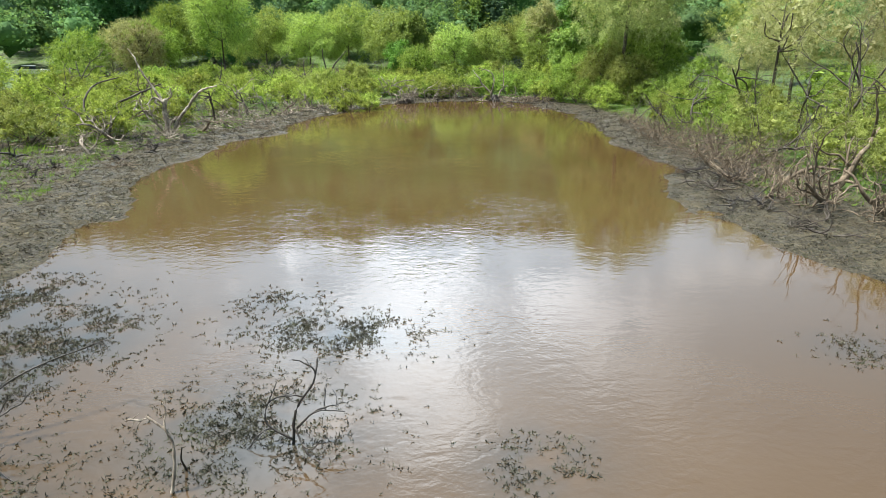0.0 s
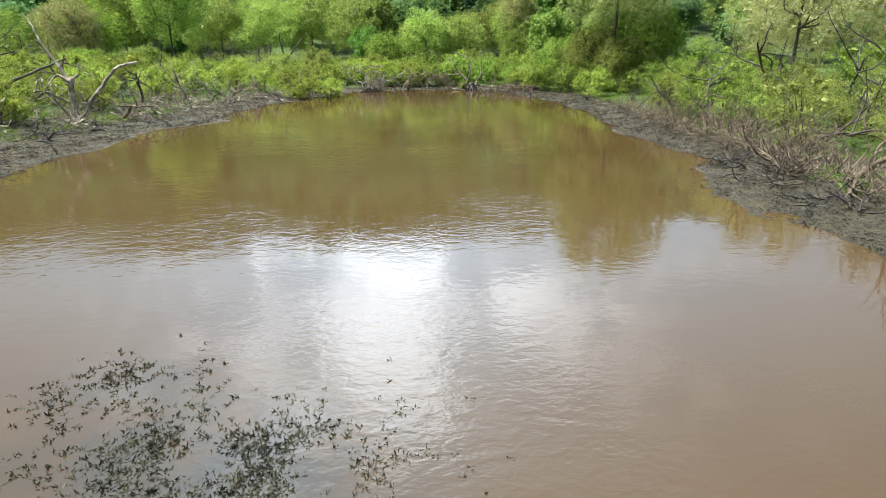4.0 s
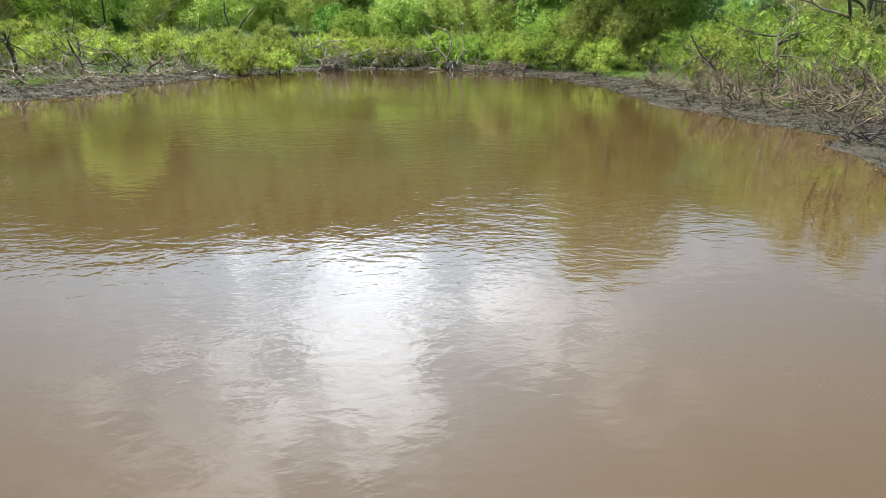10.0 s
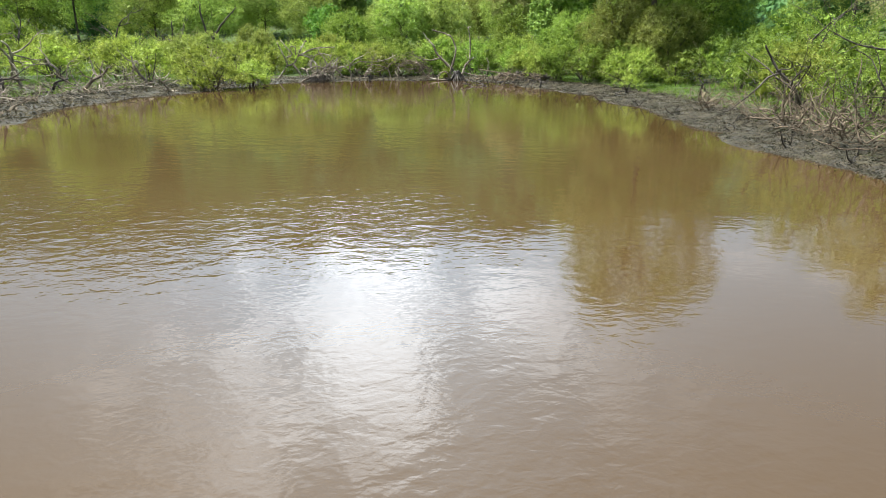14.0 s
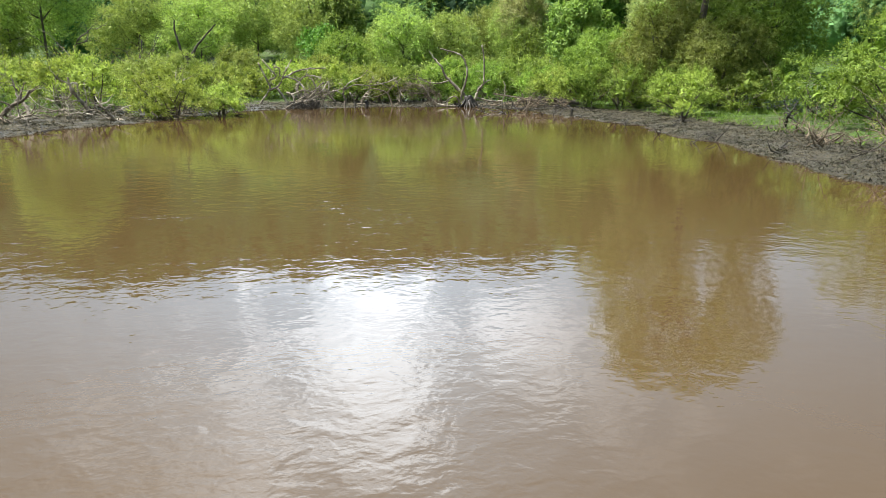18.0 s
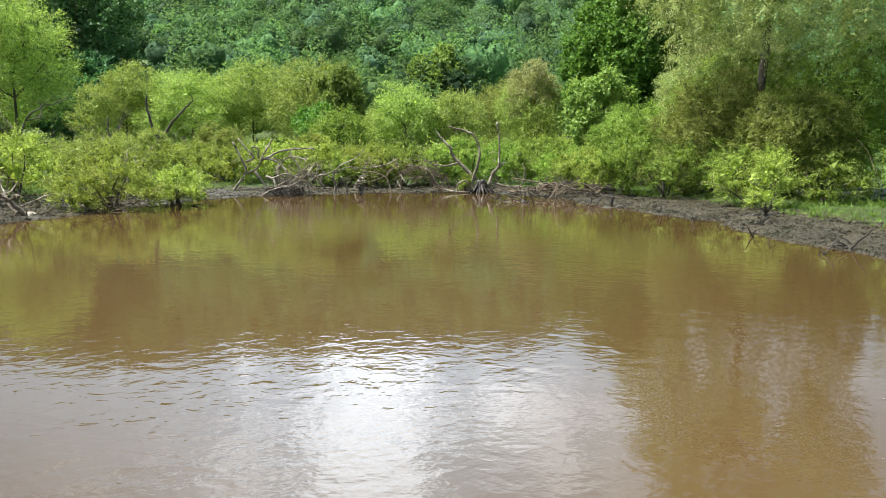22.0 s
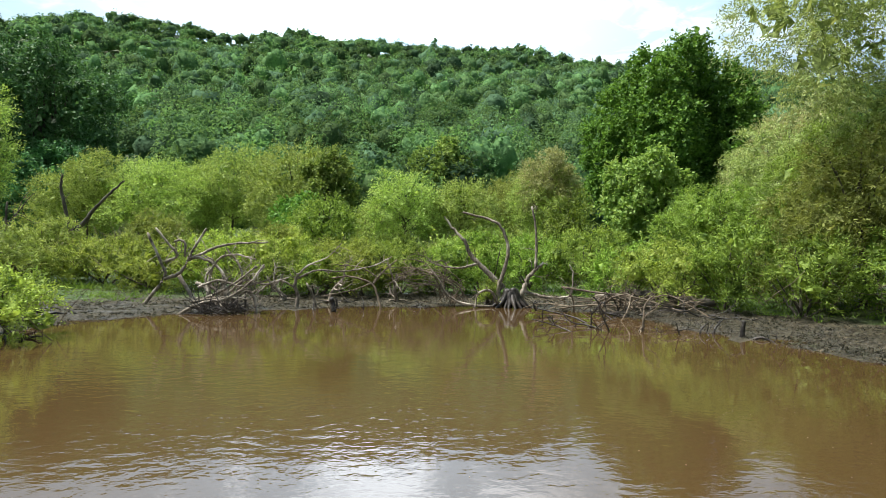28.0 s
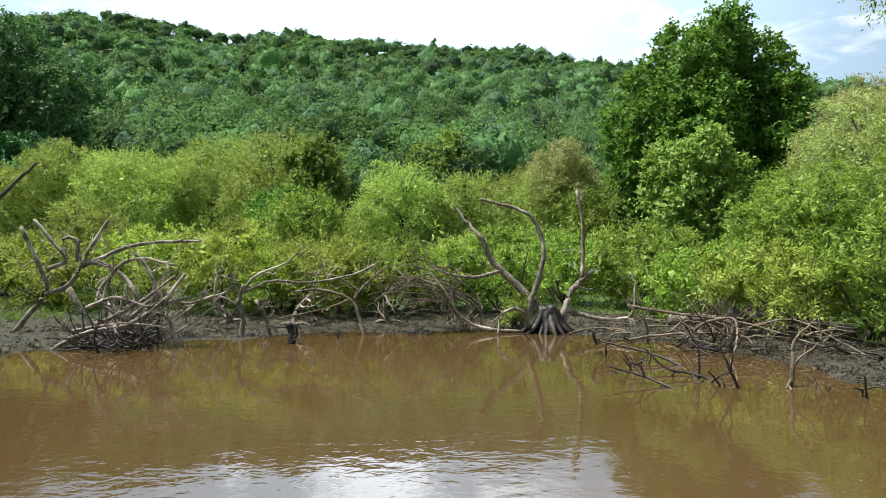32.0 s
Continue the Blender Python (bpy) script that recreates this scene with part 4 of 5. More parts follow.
# ---- deadwood ----
def dead_tree(name, x, y, limbs, label, seed, mat=DEAD, twigs=6, group="dead trees on the bank", z=None, girth=1.0):
    """A dead tree or stump from limbs: start radius, end radius and a run of points."""
    rng = np.random.default_rng(seed)
    top = thing(name, x, y, ground_z(x, y) if z is None else z, label, "dead tree", group)
    for i, (r0, r1, pts) in enumerate(limbs):
        r0, r1 = r0 * 0.74 * girth, r1 * 0.76 * girth
        path = smooth_path(pts, 6)
        path[1:-1] += rng.normal(scale=r0 * 0.12, size=path[1:-1].shape)
        limb = part("trunk" if i == 0 else "branch", limb_mesh("limb", [tube(path, r0, r1, 9 if r0 > 0.06 else 7, rng, 0.07)], mat), top)
        for _ in range(twigs):
            s = int(rng.integers(len(path) // 3, len(path) - 1))
            d = unit(path[s] - path[s - 1]) + rng.normal(scale=0.8, size=3)
            part("twig", limb_mesh("twig", branching(rng, path[s], d, rng.uniform(0.2, 0.6), 0.014, 1, 0.3, 0, 2), mat), limb)
    return top


def crooked_dead_tree(x, y, h, seed, label, mat=DEAD, lean=0.5, limbs=5, name="dead_tree"):
    rng = np.random.default_rng(seed)
    top = thing(name, x, y, ground_z(x, y) - 0.08, label, "dead tree", "dead trees on the bank")
    a = rng.uniform(0, 6.28)
    trunk = wander(rng, (0, 0, 0), (math.cos(a) * lean, math.sin(a) * lean, 1), h, 6, 0.22)
    g = (0.04 + 0.029 * h) * (0.6 if name == "bare_tree" else 1.0)
    part("trunk", limb_mesh("trunk", [tube(smooth_path(trunk, 4), g, g * 0.35, 9, rng, 0.08)], mat), top)
    for i in range(limbs):
        s = trunk[int(rng.integers(1, 6))]
        d = unit(rng.normal(size=3) + np.array([0, 0, 0.35]))
        pieces = branching(rng, s, d, h * rng.uniform(0.45, 0.9), g * 0.45, 2, 0.28, 0.02, 3)
        apart = name == "dead_stump"
        limb = part("branch", limb_mesh("branch", pieces[:1] if apart else pieces, mat), top)
        for piece in pieces[1:] if apart else []:
            part("twig", limb_mesh("twig", [piece], mat), limb)
    for i in range(4):
        b = rng.uniform(0, 6.28)
        path = [(0, 0, 0.1), (math.cos(b) * 0.25, math.sin(b) * 0.25, 0.12), (math.cos(b) * 0.6, math.sin(b) * 0.6, -0.06)]
        part("root", limb_mesh("root", [tube(smooth_path(path, 4), g * 0.6, 0.015, 6, rng, 0.1)], mat), top)
    return top


def brush(x, y, r, h, n, seed, label, mat=TWIG, name="brush_pile", thick=0.012, flat=0.5):
    """A tangle of crossing dry branches."""
    rng = np.random.default_rng(seed)
    top = thing(name, x, y, ground_z(x, y), label, "brush", "brush on the bank")
    for _ in range(n):
        a, s = rng.uniform(0, 6.28), r * math.sqrt(rng.uniform(0, 1)) * 0.7
        d = unit(np.array([rng.normal(), rng.normal(), flat * abs(rng.normal()) + 0.1]))
        pieces = branching(rng, (math.cos(a) * s, math.sin(a) * s, rng.uniform(0.0, h * 0.35)), d, rng.uniform(0.5, 1.1) * max(h, r * 0.8), thick * rng.uniform(0.6, 1.6), 1, 0.22, -0.02 if flat < 0.4 else 0.03, 3, 0.5, 4)
        part("branch", limb_mesh("branch", pieces, mat), top)
    return top


# the great snag at the head of the pond, half in the water
snag = dead_tree("root_snag", 4.9, 61.4, [
    (0.17, 0.06, [(0.3, 0, -0.1), (0.5, -0.05, 0.5), (0.7, 0, 1.0), (0.95, 0.05, 1.25), (1.2, 0.1, 1.45)]),
    (0.085, 0.055, [(0.93, 0.05, 1.25), (0.96, 0.1, 1.85), (0.93, 0.1, 2.6), (0.8, 0.15, 3.3)]),
    (0.13, 0.055, [(-0.2, 0.1, -0.1), (-0.28, 0.1, 0.6), (-0.08, 0.1, 1.25), (0.02, 0.1, 1.9), (-0.2, 0.15, 2.6), (-0.6, 0.2, 2.85), (-1.45, 0.3, 3.08)]),
    (0.17, 0.04, [(-0.1, 0.2, 0.6), (-0.75, 0.3, 1.25), (-1.15, 0.4, 1.65), (-1.4, 0.4, 2.15), (-1.8, 0.5, 2.6), (-2.05, 0.5, 2.95)]),
    (0.08, 0.025, [(-0.95, 0.3, 1.4), (-1.55, 0.2, 1.25), (-2.15, 0.1, 1.32), (-2.65, 0.1, 1.5)]),
    (0.10, 0.03, [(0.45, 0, 0.55), (1.15, -0.15, 0.36), (1.8, -0.2, 0.34), (2.05, -0.2, 0.5), (2.12, -0.15, 1.1), (2.02, -0.1, 1.4)]),
    (0.09, 0.04, [(-0.3, -0.1, 0.1), (-0.6, -0.3, 0.55), (-1.0, -0.35, 0.45), (-1.1, -0.4, 0.0)]),
    (0.08, 0.03, [(-0.5, -0.1, 0.02), (-1.3, -0.2, 0.1), (-1.9, -0.2, 0.35), (-2.3, -0.1, 0.95), (-2.5, 0, 1.2)])],
    "bleached dead willow snag with arching limbs and wet black base", 501, twigs=4, z=0.0, girth=0.8)
_r = np.random.default_rng(502)
FAN = []
for k in range(18):
    a, s, hgt = _r.uniform(-0.5, 0.5), _r.uniform(0.6, 1.0), _r.uniform(0.3, 1.5)
    FAN.append((_r.uniform(0.018, 0.05), 0.01, [(0.9 - _r.uniform(0, 0.9), -0.1 + a * 0.3, _r.uniform(0.0, 0.3)), (0.35 + _r.normal() * 0.2, a * 0.6, 0.2 + hgt * 0.45), (-0.5 * s + _r.normal() * 0.25, a, 0.3 + hgt * _r.uniform(0.5, 1.0)), (-1.6 * s + _r.normal() * 0.3, a * 1.5, 0.15 + hgt * _r.uniform(0.3, 1.1))]))
dead_tree("dead_branches", 2.7, 61.7, FAN, "fan of bleached grey dead branches beside the snag", 502, TWIG, 4, z=0.0, girth=0.8)
for k in range(16):
    a, s = -2.9 + 0.36 * k + _r.uniform(-0.1, 0.1), _r.uniform(0.5, 0.95)
    path = smooth_path([(0.1 + math.cos(a) * 0.12, math.sin(a) * 0.12, _r.uniform(0.35, 0.6)), (0.1 + math.cos(a) * 0.4 * s, math.sin(a) * 0.4 * s, 0.22), (0.1 + math.cos(a) * 0.9 * s, math.sin(a) * 0.7 * s, -0.1)], 5)
    part("root", limb_mesh("root", [tube(path, _r.uniform(0.09, 0.16), 0.03, 8, _r, 0.1)], WET), snag, "wet black root")
shrub(4.4, 61.75, 0.95, 0.5, LEAF_YELLOW, "small leafy willow sprout at the snag's foot", 509, (0.1, 0.026), 1.0, size=0.2)

# the arched snag on the far bank
dead_tree("arched_snag", -4.95, 60.9, [
    (0.085, 0.06, [(-1.25, -0.6, -0.1), (-0.67, -0.5, 0.77), (-0.72, -0.5, 1.15), (-1.15, -0.5, 2.1)]),
    (0.085, 0.055, [(-0.65, -0.5, 0.73), (-0.18, -0.5, 0.95), (0.04, -0.5, 1.33), (0.2, -0.5, 1.66), (0.55, -0.5, 2.25)]),
    (0.075, 0.07, [(0.04, -0.5, 1.37), (0.38, -0.5, 1.38), (0.83, -0.6, 1.2), (1.2, -0.7, 0.75), (1.1, -0.8, 0.32), (0.93, -0.8, -0.05)]),
    (0.07, 0.05, [(-0.62, -0.5, 1.25), (-0.32, -0.4, 1.44), (-0.57, -0.4, 1.78), (-0.95, -0.4, 2.25)]),
    (0.08, 0.04, [(0.0, -0.4, 1.3), (0.78, -0.2, 1.7), (1.41, 0.0, 1.83), (2.24, 0.1, 1.87)]),
    (0.06, 0.05, [(-0.1, -0.4, 1.4), (-0.09, -0.4, 1.8), (-0.25, -0.4, 1.9), (-0.4, -0.4, 1.86)]),
    (0.1, 0.07, [(-0.3, -0.3, 0.85), (0.13, -0.5, 0.26), (0.25, -0.6, -0.08)]),
    (0.1, 0.08, [(0.13, 0.0, 0.6), (0.5, -0.2, 0.42), (0.62, -0.3, -0.05)])],
    "bleached arching dead willow limbs standing on mud", 503, twigs=4, girth=0.85)
dead_tree("broken_tree", -13.4, 68.0, [
    (0.2, 0.1, [(0, 0, -0.1), (0.6, 0, 0.9), (1.2, 0, 1.6), (1.3, 0.1, 2.3)]),
    (0.13, 0.04, [(1.2, 0, 1.6), (1.9, 0.1, 2.6), (2.6, 0.1, 3.4), (3.2, 0.2, 4.0)]),
    (0.11, 0.05, [(1.2, 0, 1.7), (0.9, 0.1, 2.7), (0.7, 0.1, 3.6), (0.75, 0.1, 4.2)]),
    (0.09, 0.05, [(-1.2, -0.2, -0.1), (-1.1, -0.2, 1.2), (-1.3, -0.2, 2.2), (-1.25, -0.2, 3.0)])],
    "broken dark dead tree with forked stubs above shrubs", 504, BARK, 4)
dead_tree("root_stump", -3.65, 59.3, [
    (0.2, 0.1, [(0, 0, -0.1), (0.15, 0, 0.3), (0.1, 0.1, 0.7)]),
    (0.07, 0.03, [(-0.9, -0.2, 0.0), (-0.3, -0.3, 0.4), (0.4, -0.2, 0.8), (1.0, 0, 1.3)]),
    (0.06, 0.02, [(0, 0, 0.5), (-0.4, 0, 0.9), (-0.2, 0.1, 1.4), (-0.5, 0.1, 1.6)]),
    (0.06, 0.02, [(0.2, 0, 0.5), (0.7, -0.1, 0.9), (1.3, -0.1, 0.8), (1.9, 0, 1.0)]),
    (0.07, 0.04, [(-1.0, -0.5, -0.05), (-0.4, -0.5, 0.28), (0.3, -0.4, 0.42), (0.9, -0.3, 0.85), (1.25, -0.2, 1.35)]),
    (0.06, 0.03, [(-0.3, 0.1, 0.5), (-0.35, 0.2, 1.0), (-0.1, 0.2, 1.5), (0.35, 0.2, 1.62), (0.9, 0.3, 1.5)]),
    (0.06, 0.035, [(0.3, 0.2, 0.3), (0.55, 0.2, 0.95), (0.4, 0.3, 1.4), (0.1, 0.3, 1.75)]),
    (0.05, 0.03, [(-0.6, 0.0, 0.7), (0.0, -0.2, 0.9), (0.7, -0.3, 0.75), (1.4, -0.2, 0.95)]),
    (0.07, 0.04, [(1.0, 0.1, -0.05), (0.95, 0.0, 0.4), (0.75, 0.0, 0.6), (0.55, -0.1, 0.5)]),
    (0.05, 0.02, [(-0.7, -0.3, 0.3), (0.2, -0.4, 0.45), (0.9, -0.4, 0.4)])],
    "upturned root stump matted with dark rootlets at water's edge", 505, twigs=8)
brush(-3.5, 59.1, 1.1, 0.62, 90, 506, "matted black rootlets of an upturned stump", WET, "root_mat", 0.016, 0.25)
brush(-3.4, 60.0, 1.2, 1.3, 36, 507, "tangled bleached dead branches over a root stump", DEAD, "dead_branches", 0.016, 0.7)
dead_tree("forked_snag", -1.75, 60.6, [
    (0.11, 0.07, [(0, 0, -0.1), (0.05, 0, 0.35), (-0.05, 0, 0.7), (0.05, 0, 1.05)]),
    (0.06, 0.02, [(0.0, 0, 0.95), (0.35, 0.1, 1.3), (0.9, 0.2, 1.55), (1.35, 0.2, 2.0)]),
    (0.06, 0.025, [(0.05, 0, 0.9), (0.6, 0.1, 1.15), (1.4, 0.2, 1.12), (2.3, 0.3, 1.3), (2.9, 0.4, 1.6)]),
    (0.05, 0.02, [(0.0, 0, 0.6), (-0.5, -0.2, 0.85), (-1.0, -0.3, 0.55), (-1.5, -0.4, 0.1)]),
    (0.09, 0.05, [(0.6, 0.2, -0.1), (0.5, 0.1, 0.35), (0.3, 0.1, 0.75)])],
    "grey forked dead willow with long spreading arms", 508, DEAD, 4, girth=0.8)
dead_tree("forked_snag", 0.35, 61.2, [
    (0.08, 0.04, [(0.5, -0.3, -0.1), (0.35, -0.2, 0.4), (0.15, -0.1, 0.75), (-0.5, 0, 0.95), (-1.1, 0.1, 0.9)]),
    (0.06, 0.03, [(0.2, -0.1, 0.7), (0.5, 0, 1.1), (0.95, 0.1, 1.5)]),
    (0.05, 0.02, [(0.15, -0.1, 0.75), (-0.4, -0.2, 0.55), (-1.3, -0.3, 0.35)]),
    (0.04, 0.02, [(0.4, 0, 0.9), (-0.2, 0.1, 1.25), (-0.9, 0.2, 1.3)])],
    "low pale dead willow sprawling along the mud edge", 510, TWIG, 5, girth=0.75)
dead_tree("mud_stump", -0.55, 59.6, [(0.13, 0.09, [(0, 0, -0.1), (0.05, 0, 0.2), (0.0, 0, 0.5)]), (0.06, 0.03, [(0, 0, 0.1), (0.15, -0.1, 0.3), (0.12, -0.1, 0.5)])], "small black rotten stump at the water's edge", 511, WET, 2)
for i, (x, y, h) in enumerate([(-0.9, 62.3, 1.2), (1.3, 62.6, 1.1), (-2.4, 62.2, 1.1)]):
    crooked_dead_tree(x, y, h, 520 + i, "small grey dead willow stump with forked branches", DEAD, 0.3, 5, "dead_stump")
for i, (x, y, r, h, n) in enumerate([(7.6, 60.4, 1.7, 0.9, 26), (8.9, 59.4, 1.7, 0.8, 24), (7.6, 58.8, 1.2, 0.5, 14), (9.8, 58.0, 1.3, 0.5, 14)]):
    brush(x, y, r, h, n, 530 + i, "heap of weathered dead branches on the mud", (TWIG, TWIG, WET, WET)[i], "brush_pile", 0.02, 0.35)
dead_tree("fallen_log", 8.9, 60.4, [(0.15, 0.1, [(-1.3, 0.3, 0.35), (0, 0, 0.32), (1.5, -0.5, 0.2)]), (0.05, 0.02, [(-0.9, 0.2, 0.4), (-1.2, -0.4, 0.5), (-1.7, -0.7, 0.2)])],
          "grey fallen log lying across the brush", 540, DEAD, 2)

dead_tree("fallen_branches", 8.2, 58.8, [
    (0.075, 0.03, [(-1.9, 1.0, 0.75), (-1.0, 0.7, 0.62), (0.1, 0.2, 0.5), (1.0, -0.6, 0.22), (1.7, -1.2, 0.06)]),
    (0.08, 0.03, [(-0.9, 0.5, 0.1), (-0.7, 0.1, 0.5), (-0.3, -0.2, 0.62), (-0.5, -0.7, 0.3), (-0.9, -1.2, -0.05)]),
    (0.06, 0.02, [(-2.3, -0.2, 0.22), (-1.4, 0.0, 0.3), (0.0, 0.2, 0.28), (1.4, 0.0, 0.2)]),
    (0.05, 0.02, [(0.2, 0.2, 0.4), (0.8, -0.3, 0.62), (1.3, -0.9, 0.3), (1.6, -1.6, 0.0)]),
    (0.06, 0.03, [(-1.7, 0.4, 0.05), (-1.8, 0.3, 0.5), (-2.1, 0.4, 0.8)])],
    "grey crossing dead branches heaped over muddy shallows", 542, TWIG, 4, girth=0.6)
dead_tree("dark_log", 9.6, 59.7, [(0.2, 0.15, [(-0.9, 0.6, 0.42), (0, 0, 0.36), (1.0, -0.7, 0.24)]), (0.06, 0.02, [(0.2, 0, 0.4), (0.5, -0.3, 0.7), (0.6, -0.4, 0.95)])],
          "dark brown fallen log under the shrub edge", 543, BARK, 2)
for i, (x, y, limbs) in enumerate([
    (7.15, 55.7, [(0.05, 0.02, [(0, 0, -0.1), (0.02, 0, 0.3), (0.1, 0.1, 0.62), (0.32, 0.1, 0.85)]), (0.03, 0.012, [(0, 0, 0.25), (0.12, 0, 0.4), (0.4, 0.1, 0.55)]), (0.03, 0.015, [(0, 0, 0.1), (-0.12, -0.1, 0.02), (-0.16, -0.15, -0.08)])]),
    (6.25, 55.6, [(0.035, 0.015, [(0.1, 0, -0.08), (-0.05, 0, 0.25), (-0.2, 0.05, 0.6)]), (0.02, 0.01, [(-0.05, 0, 0.25), (-0.02, 0, 0.5), (-0.06, 0, 0.7)])]),
    (5.6, 56.4, [(0.034, 0.016, [(0.75, -0.3, -0.04), (0.4, -0.1, 0.06), (0.05, 0, 0.12), (-0.25, 0.2, 0.42)]), (0.03, 0.012, [(0.5, -0.1, 0.0), (0.5, -0.1, 0.3), (0.47, -0.1, 0.5)])]),
    (4.9, 56.0, [(0.03, 0.015, [(0.55, -0.5, -0.03), (0.2, -0.1, 0.1), (-0.3, 0.1, 0.22)]), (0.02, 0.01, [(0.2, -0.1, 0.1), (0.12, -0.1, 0.26), (-0.02, -0.1, 0.3)])]),
    (5.7, 58.0, [(0.034, 0.018, [(0.6, -0.8, -0.03), (0.3, -0.4, 0.12), (-0.3, 0.0, 0.24), (-0.6, 0.2, 0.3)]), (0.04, 0.02, [(-0.55, 0.2, 0.2), (-0.62, 0.2, 0.4), (-0.55, 0.2, 0.5)])]),
    (8.6, 55.2, [(0.05, 0.02, [(0, 0, -0.08), (0.06, 0, 0.15), (0.3, 0.1, 0.34)]), (0.04, 0.02, [(-0.3, 0.0, -0.05), (-0.28, 0, 0.1), (-0.12, 0.05, 0.24)])]),
    (9.0, 54.7, [(0.08, 0.06, [(0, 0, -0.08), (0.02, 0, 0.15), (0.04, 0, 0.36)]), (0.05, 0.02, [(0.0, -0.3, -0.04), (0.2, -0.4, 0.06), (0.4, -0.6, -0.02)])])]):
    dead_tree("branched_stick", x, y, limbs, "black wet branch poking out of muddy shallows", 730 + i, TWIG if i == 0 else WET, 1, "sticks in the shallows", 0.0)

for i, (x, y) in enumerate([(-20, 89), (-13.5, 90), (-8, 90.5), (-24, 86)]):
    brush(x, y, 2.2, 2.6, 34, 610 + i, "grey leafless twigs under the willow trees", TWIG, "bare_thicket", 0.02, 1.2)

# left bank deadwood
for i, (x, y, h, lean) in enumerate([(-15.0, 38.6, 2.0, 1.0), (-17.6, 33.2, 2.3, 0.8), (-14.6, 46.6, 1.9, 0.8), (-12.6, 48.8, 1.7, 0.9), (-19.4, 37.4, 2.5, 0.7), (-16.0, 44.0, 2.1, 0.9), (-21.6, 44.6, 3.0, 0.8), (-18.2, 42.2, 2.4, 0.6)]):
    crooked_dead_tree(x, y, h, 760 + i, "pale twisted dead willow sprawling on the mud bank", (TWIG, DEAD, BARK)[i % 3], lean, 6)
dead_tree("twisted_stump", -16.2, 36.6, [
    (0.24, 0.14, [(0, 0, -0.1), (0.05, 0, 0.7), (-0.05, 0, 1.4), (0.1, 0, 2.1)]),
    (0.16, 0.06, [(0.2, 0, -0.1), (0.6, 0.1, 0.8), (1.3, 0.3, 1.7), (2.0, 0.5, 2.5), (2.9, 0.8, 2.8)]),
    (0.12, 0.03, [(0, 0, 1.8), (-0.5, 0.2, 2.6), (-1.2, 0.4, 3.6), (-1.6, 0.6, 4.4), (-2.0, 0.8, 4.9)]),
    (0.1, 0.04, [(0, 0, 1.9), (-0.5, -0.1, 2.2), (-0.9, -0.2, 1.8)]),
    (0.09, 0.04, [(0.2, 0, -0.1), (-0.3, -0.2, 0.5), (-0.6, -0.4, 1.2), (-0.7, -0.4, 1.8)]),
    (0.08, 0.04, [(0.1, 0, 2.0), (0.5, 0, 2.3), (0.45, 0.1, 2.7)])],
    "large twisted bleached stump with splayed limbs on mud", 550, DEAD, 3)
dead_tree("fallen_tree", -21.0, 35.0, [
    (0.14, 0.05, [(0.6, 0.4, 0.4), (1.6, 0.8, 1.3), (3.0, 1.4, 2.1), (4.6, 2.0, 2.8)]),
    (0.1, 0.04, [(0.8, 0.5, 0.6), (0.4, 1.2, 1.8), (0.6, 2.2, 2.7), (1.6, 3.2, 3.1)]),
    (0.1, 0.04, [(0.4, 0.2, 1.2), (1.4, -0.8, 1.4), (2.4, -1.6, 0.9)])],
    "long leaning dead limb bleached pale above the shrubs", 551, BARK, 4)
for i, (x, y, h, mat, lean) in enumerate([(-17.4, 30.4, 1.8, DEAD, 0.8), (-18.6, 34.6, 1.6, DEAD, 0.9), (-20.0, 29.0, 1.3, WET, 1.0), (-17.2, 52.0, 2.2, DEAD, 0.4), (-14.4, 51.8, 1.6, DEAD, 0.6), (-12.0, 49.8, 1.4, DEAD, 0.6), (-13.2, 47.6, 1.1, WET, 0.8),
                                          (-19.0, 46.6, 1.8, DEAD, 0.8), (-15.4, 42.4, 1.3, WET, 0.9), (-10.9, 52.0, 1.7, DEAD, 0.7), (-9.4, 50.8, 1.2, DEAD, 1.0), (-20.5, 41.0, 2.0, DEAD, 0.8), (-7.4, 57.6, 1.2, WET, 0.9), (-9.0, 55.6, 1.9, DEAD, 0.6), (-14.6, 45.0, 1.4, DEAD, 0.7), (-15.0, 31.6, 0.7, WET, 0.8), (-17.0, 27.0, 0.6, WET, 0.9), (-15.4, 29.4, 0.5, WET, 0.7), (-19.4, 31.4, 1.4, DEAD, 1.0), (-14.6, 35.0, 0.7, WET, 0.9), (-17.6, 39.6, 1.5, DEAD, 0.8), (-13.8, 40.6, 0.8, WET, 1.0), (-16.6, 24.6, 0.6, WET, 0.8), (-20.6, 26.0, 1.1, DEAD, 1.2), (-18.6, 22.4, 0.5, WET, 0.9), (-15.4, 49.6, 1.6, DEAD, 0.7), (-18.6, 49.8, 1.8, DEAD, 0.5)]):
    crooked_dead_tree(x, y, h, 560 + i, "grey weathered dead tree leaning over the mud bank" if mat is DEAD else "low black wet dead stump on the mud", mat, lean, 5)
for i, (x, y, r, h, n) in enumerate([(-19.5, 48.0, 2.0, 0.7, 48), (-16.6, 48.4, 1.8, 0.6, 36), (-22.0, 31.5, 1.8, 0.6, 36), (-15.8, 33.0, 1.2, 0.4, 24), (-11.6, 41.0, 1.2, 0.45, 24), (-12.6, 44.4, 1.0, 0.4, 24), (-18.5, 26.5, 1.2, 0.4, 24), (-14.6, 27.6, 0.8, 0.3, 24), (-8.2, 53.0, 1.6, 0.4, 24)]):
    brush(x, y, r, h, n, 590 + i, "tangle of fallen dead branches on the mud", TWIG if i % 3 else WET, "brush_pile", 0.02, 0.3)

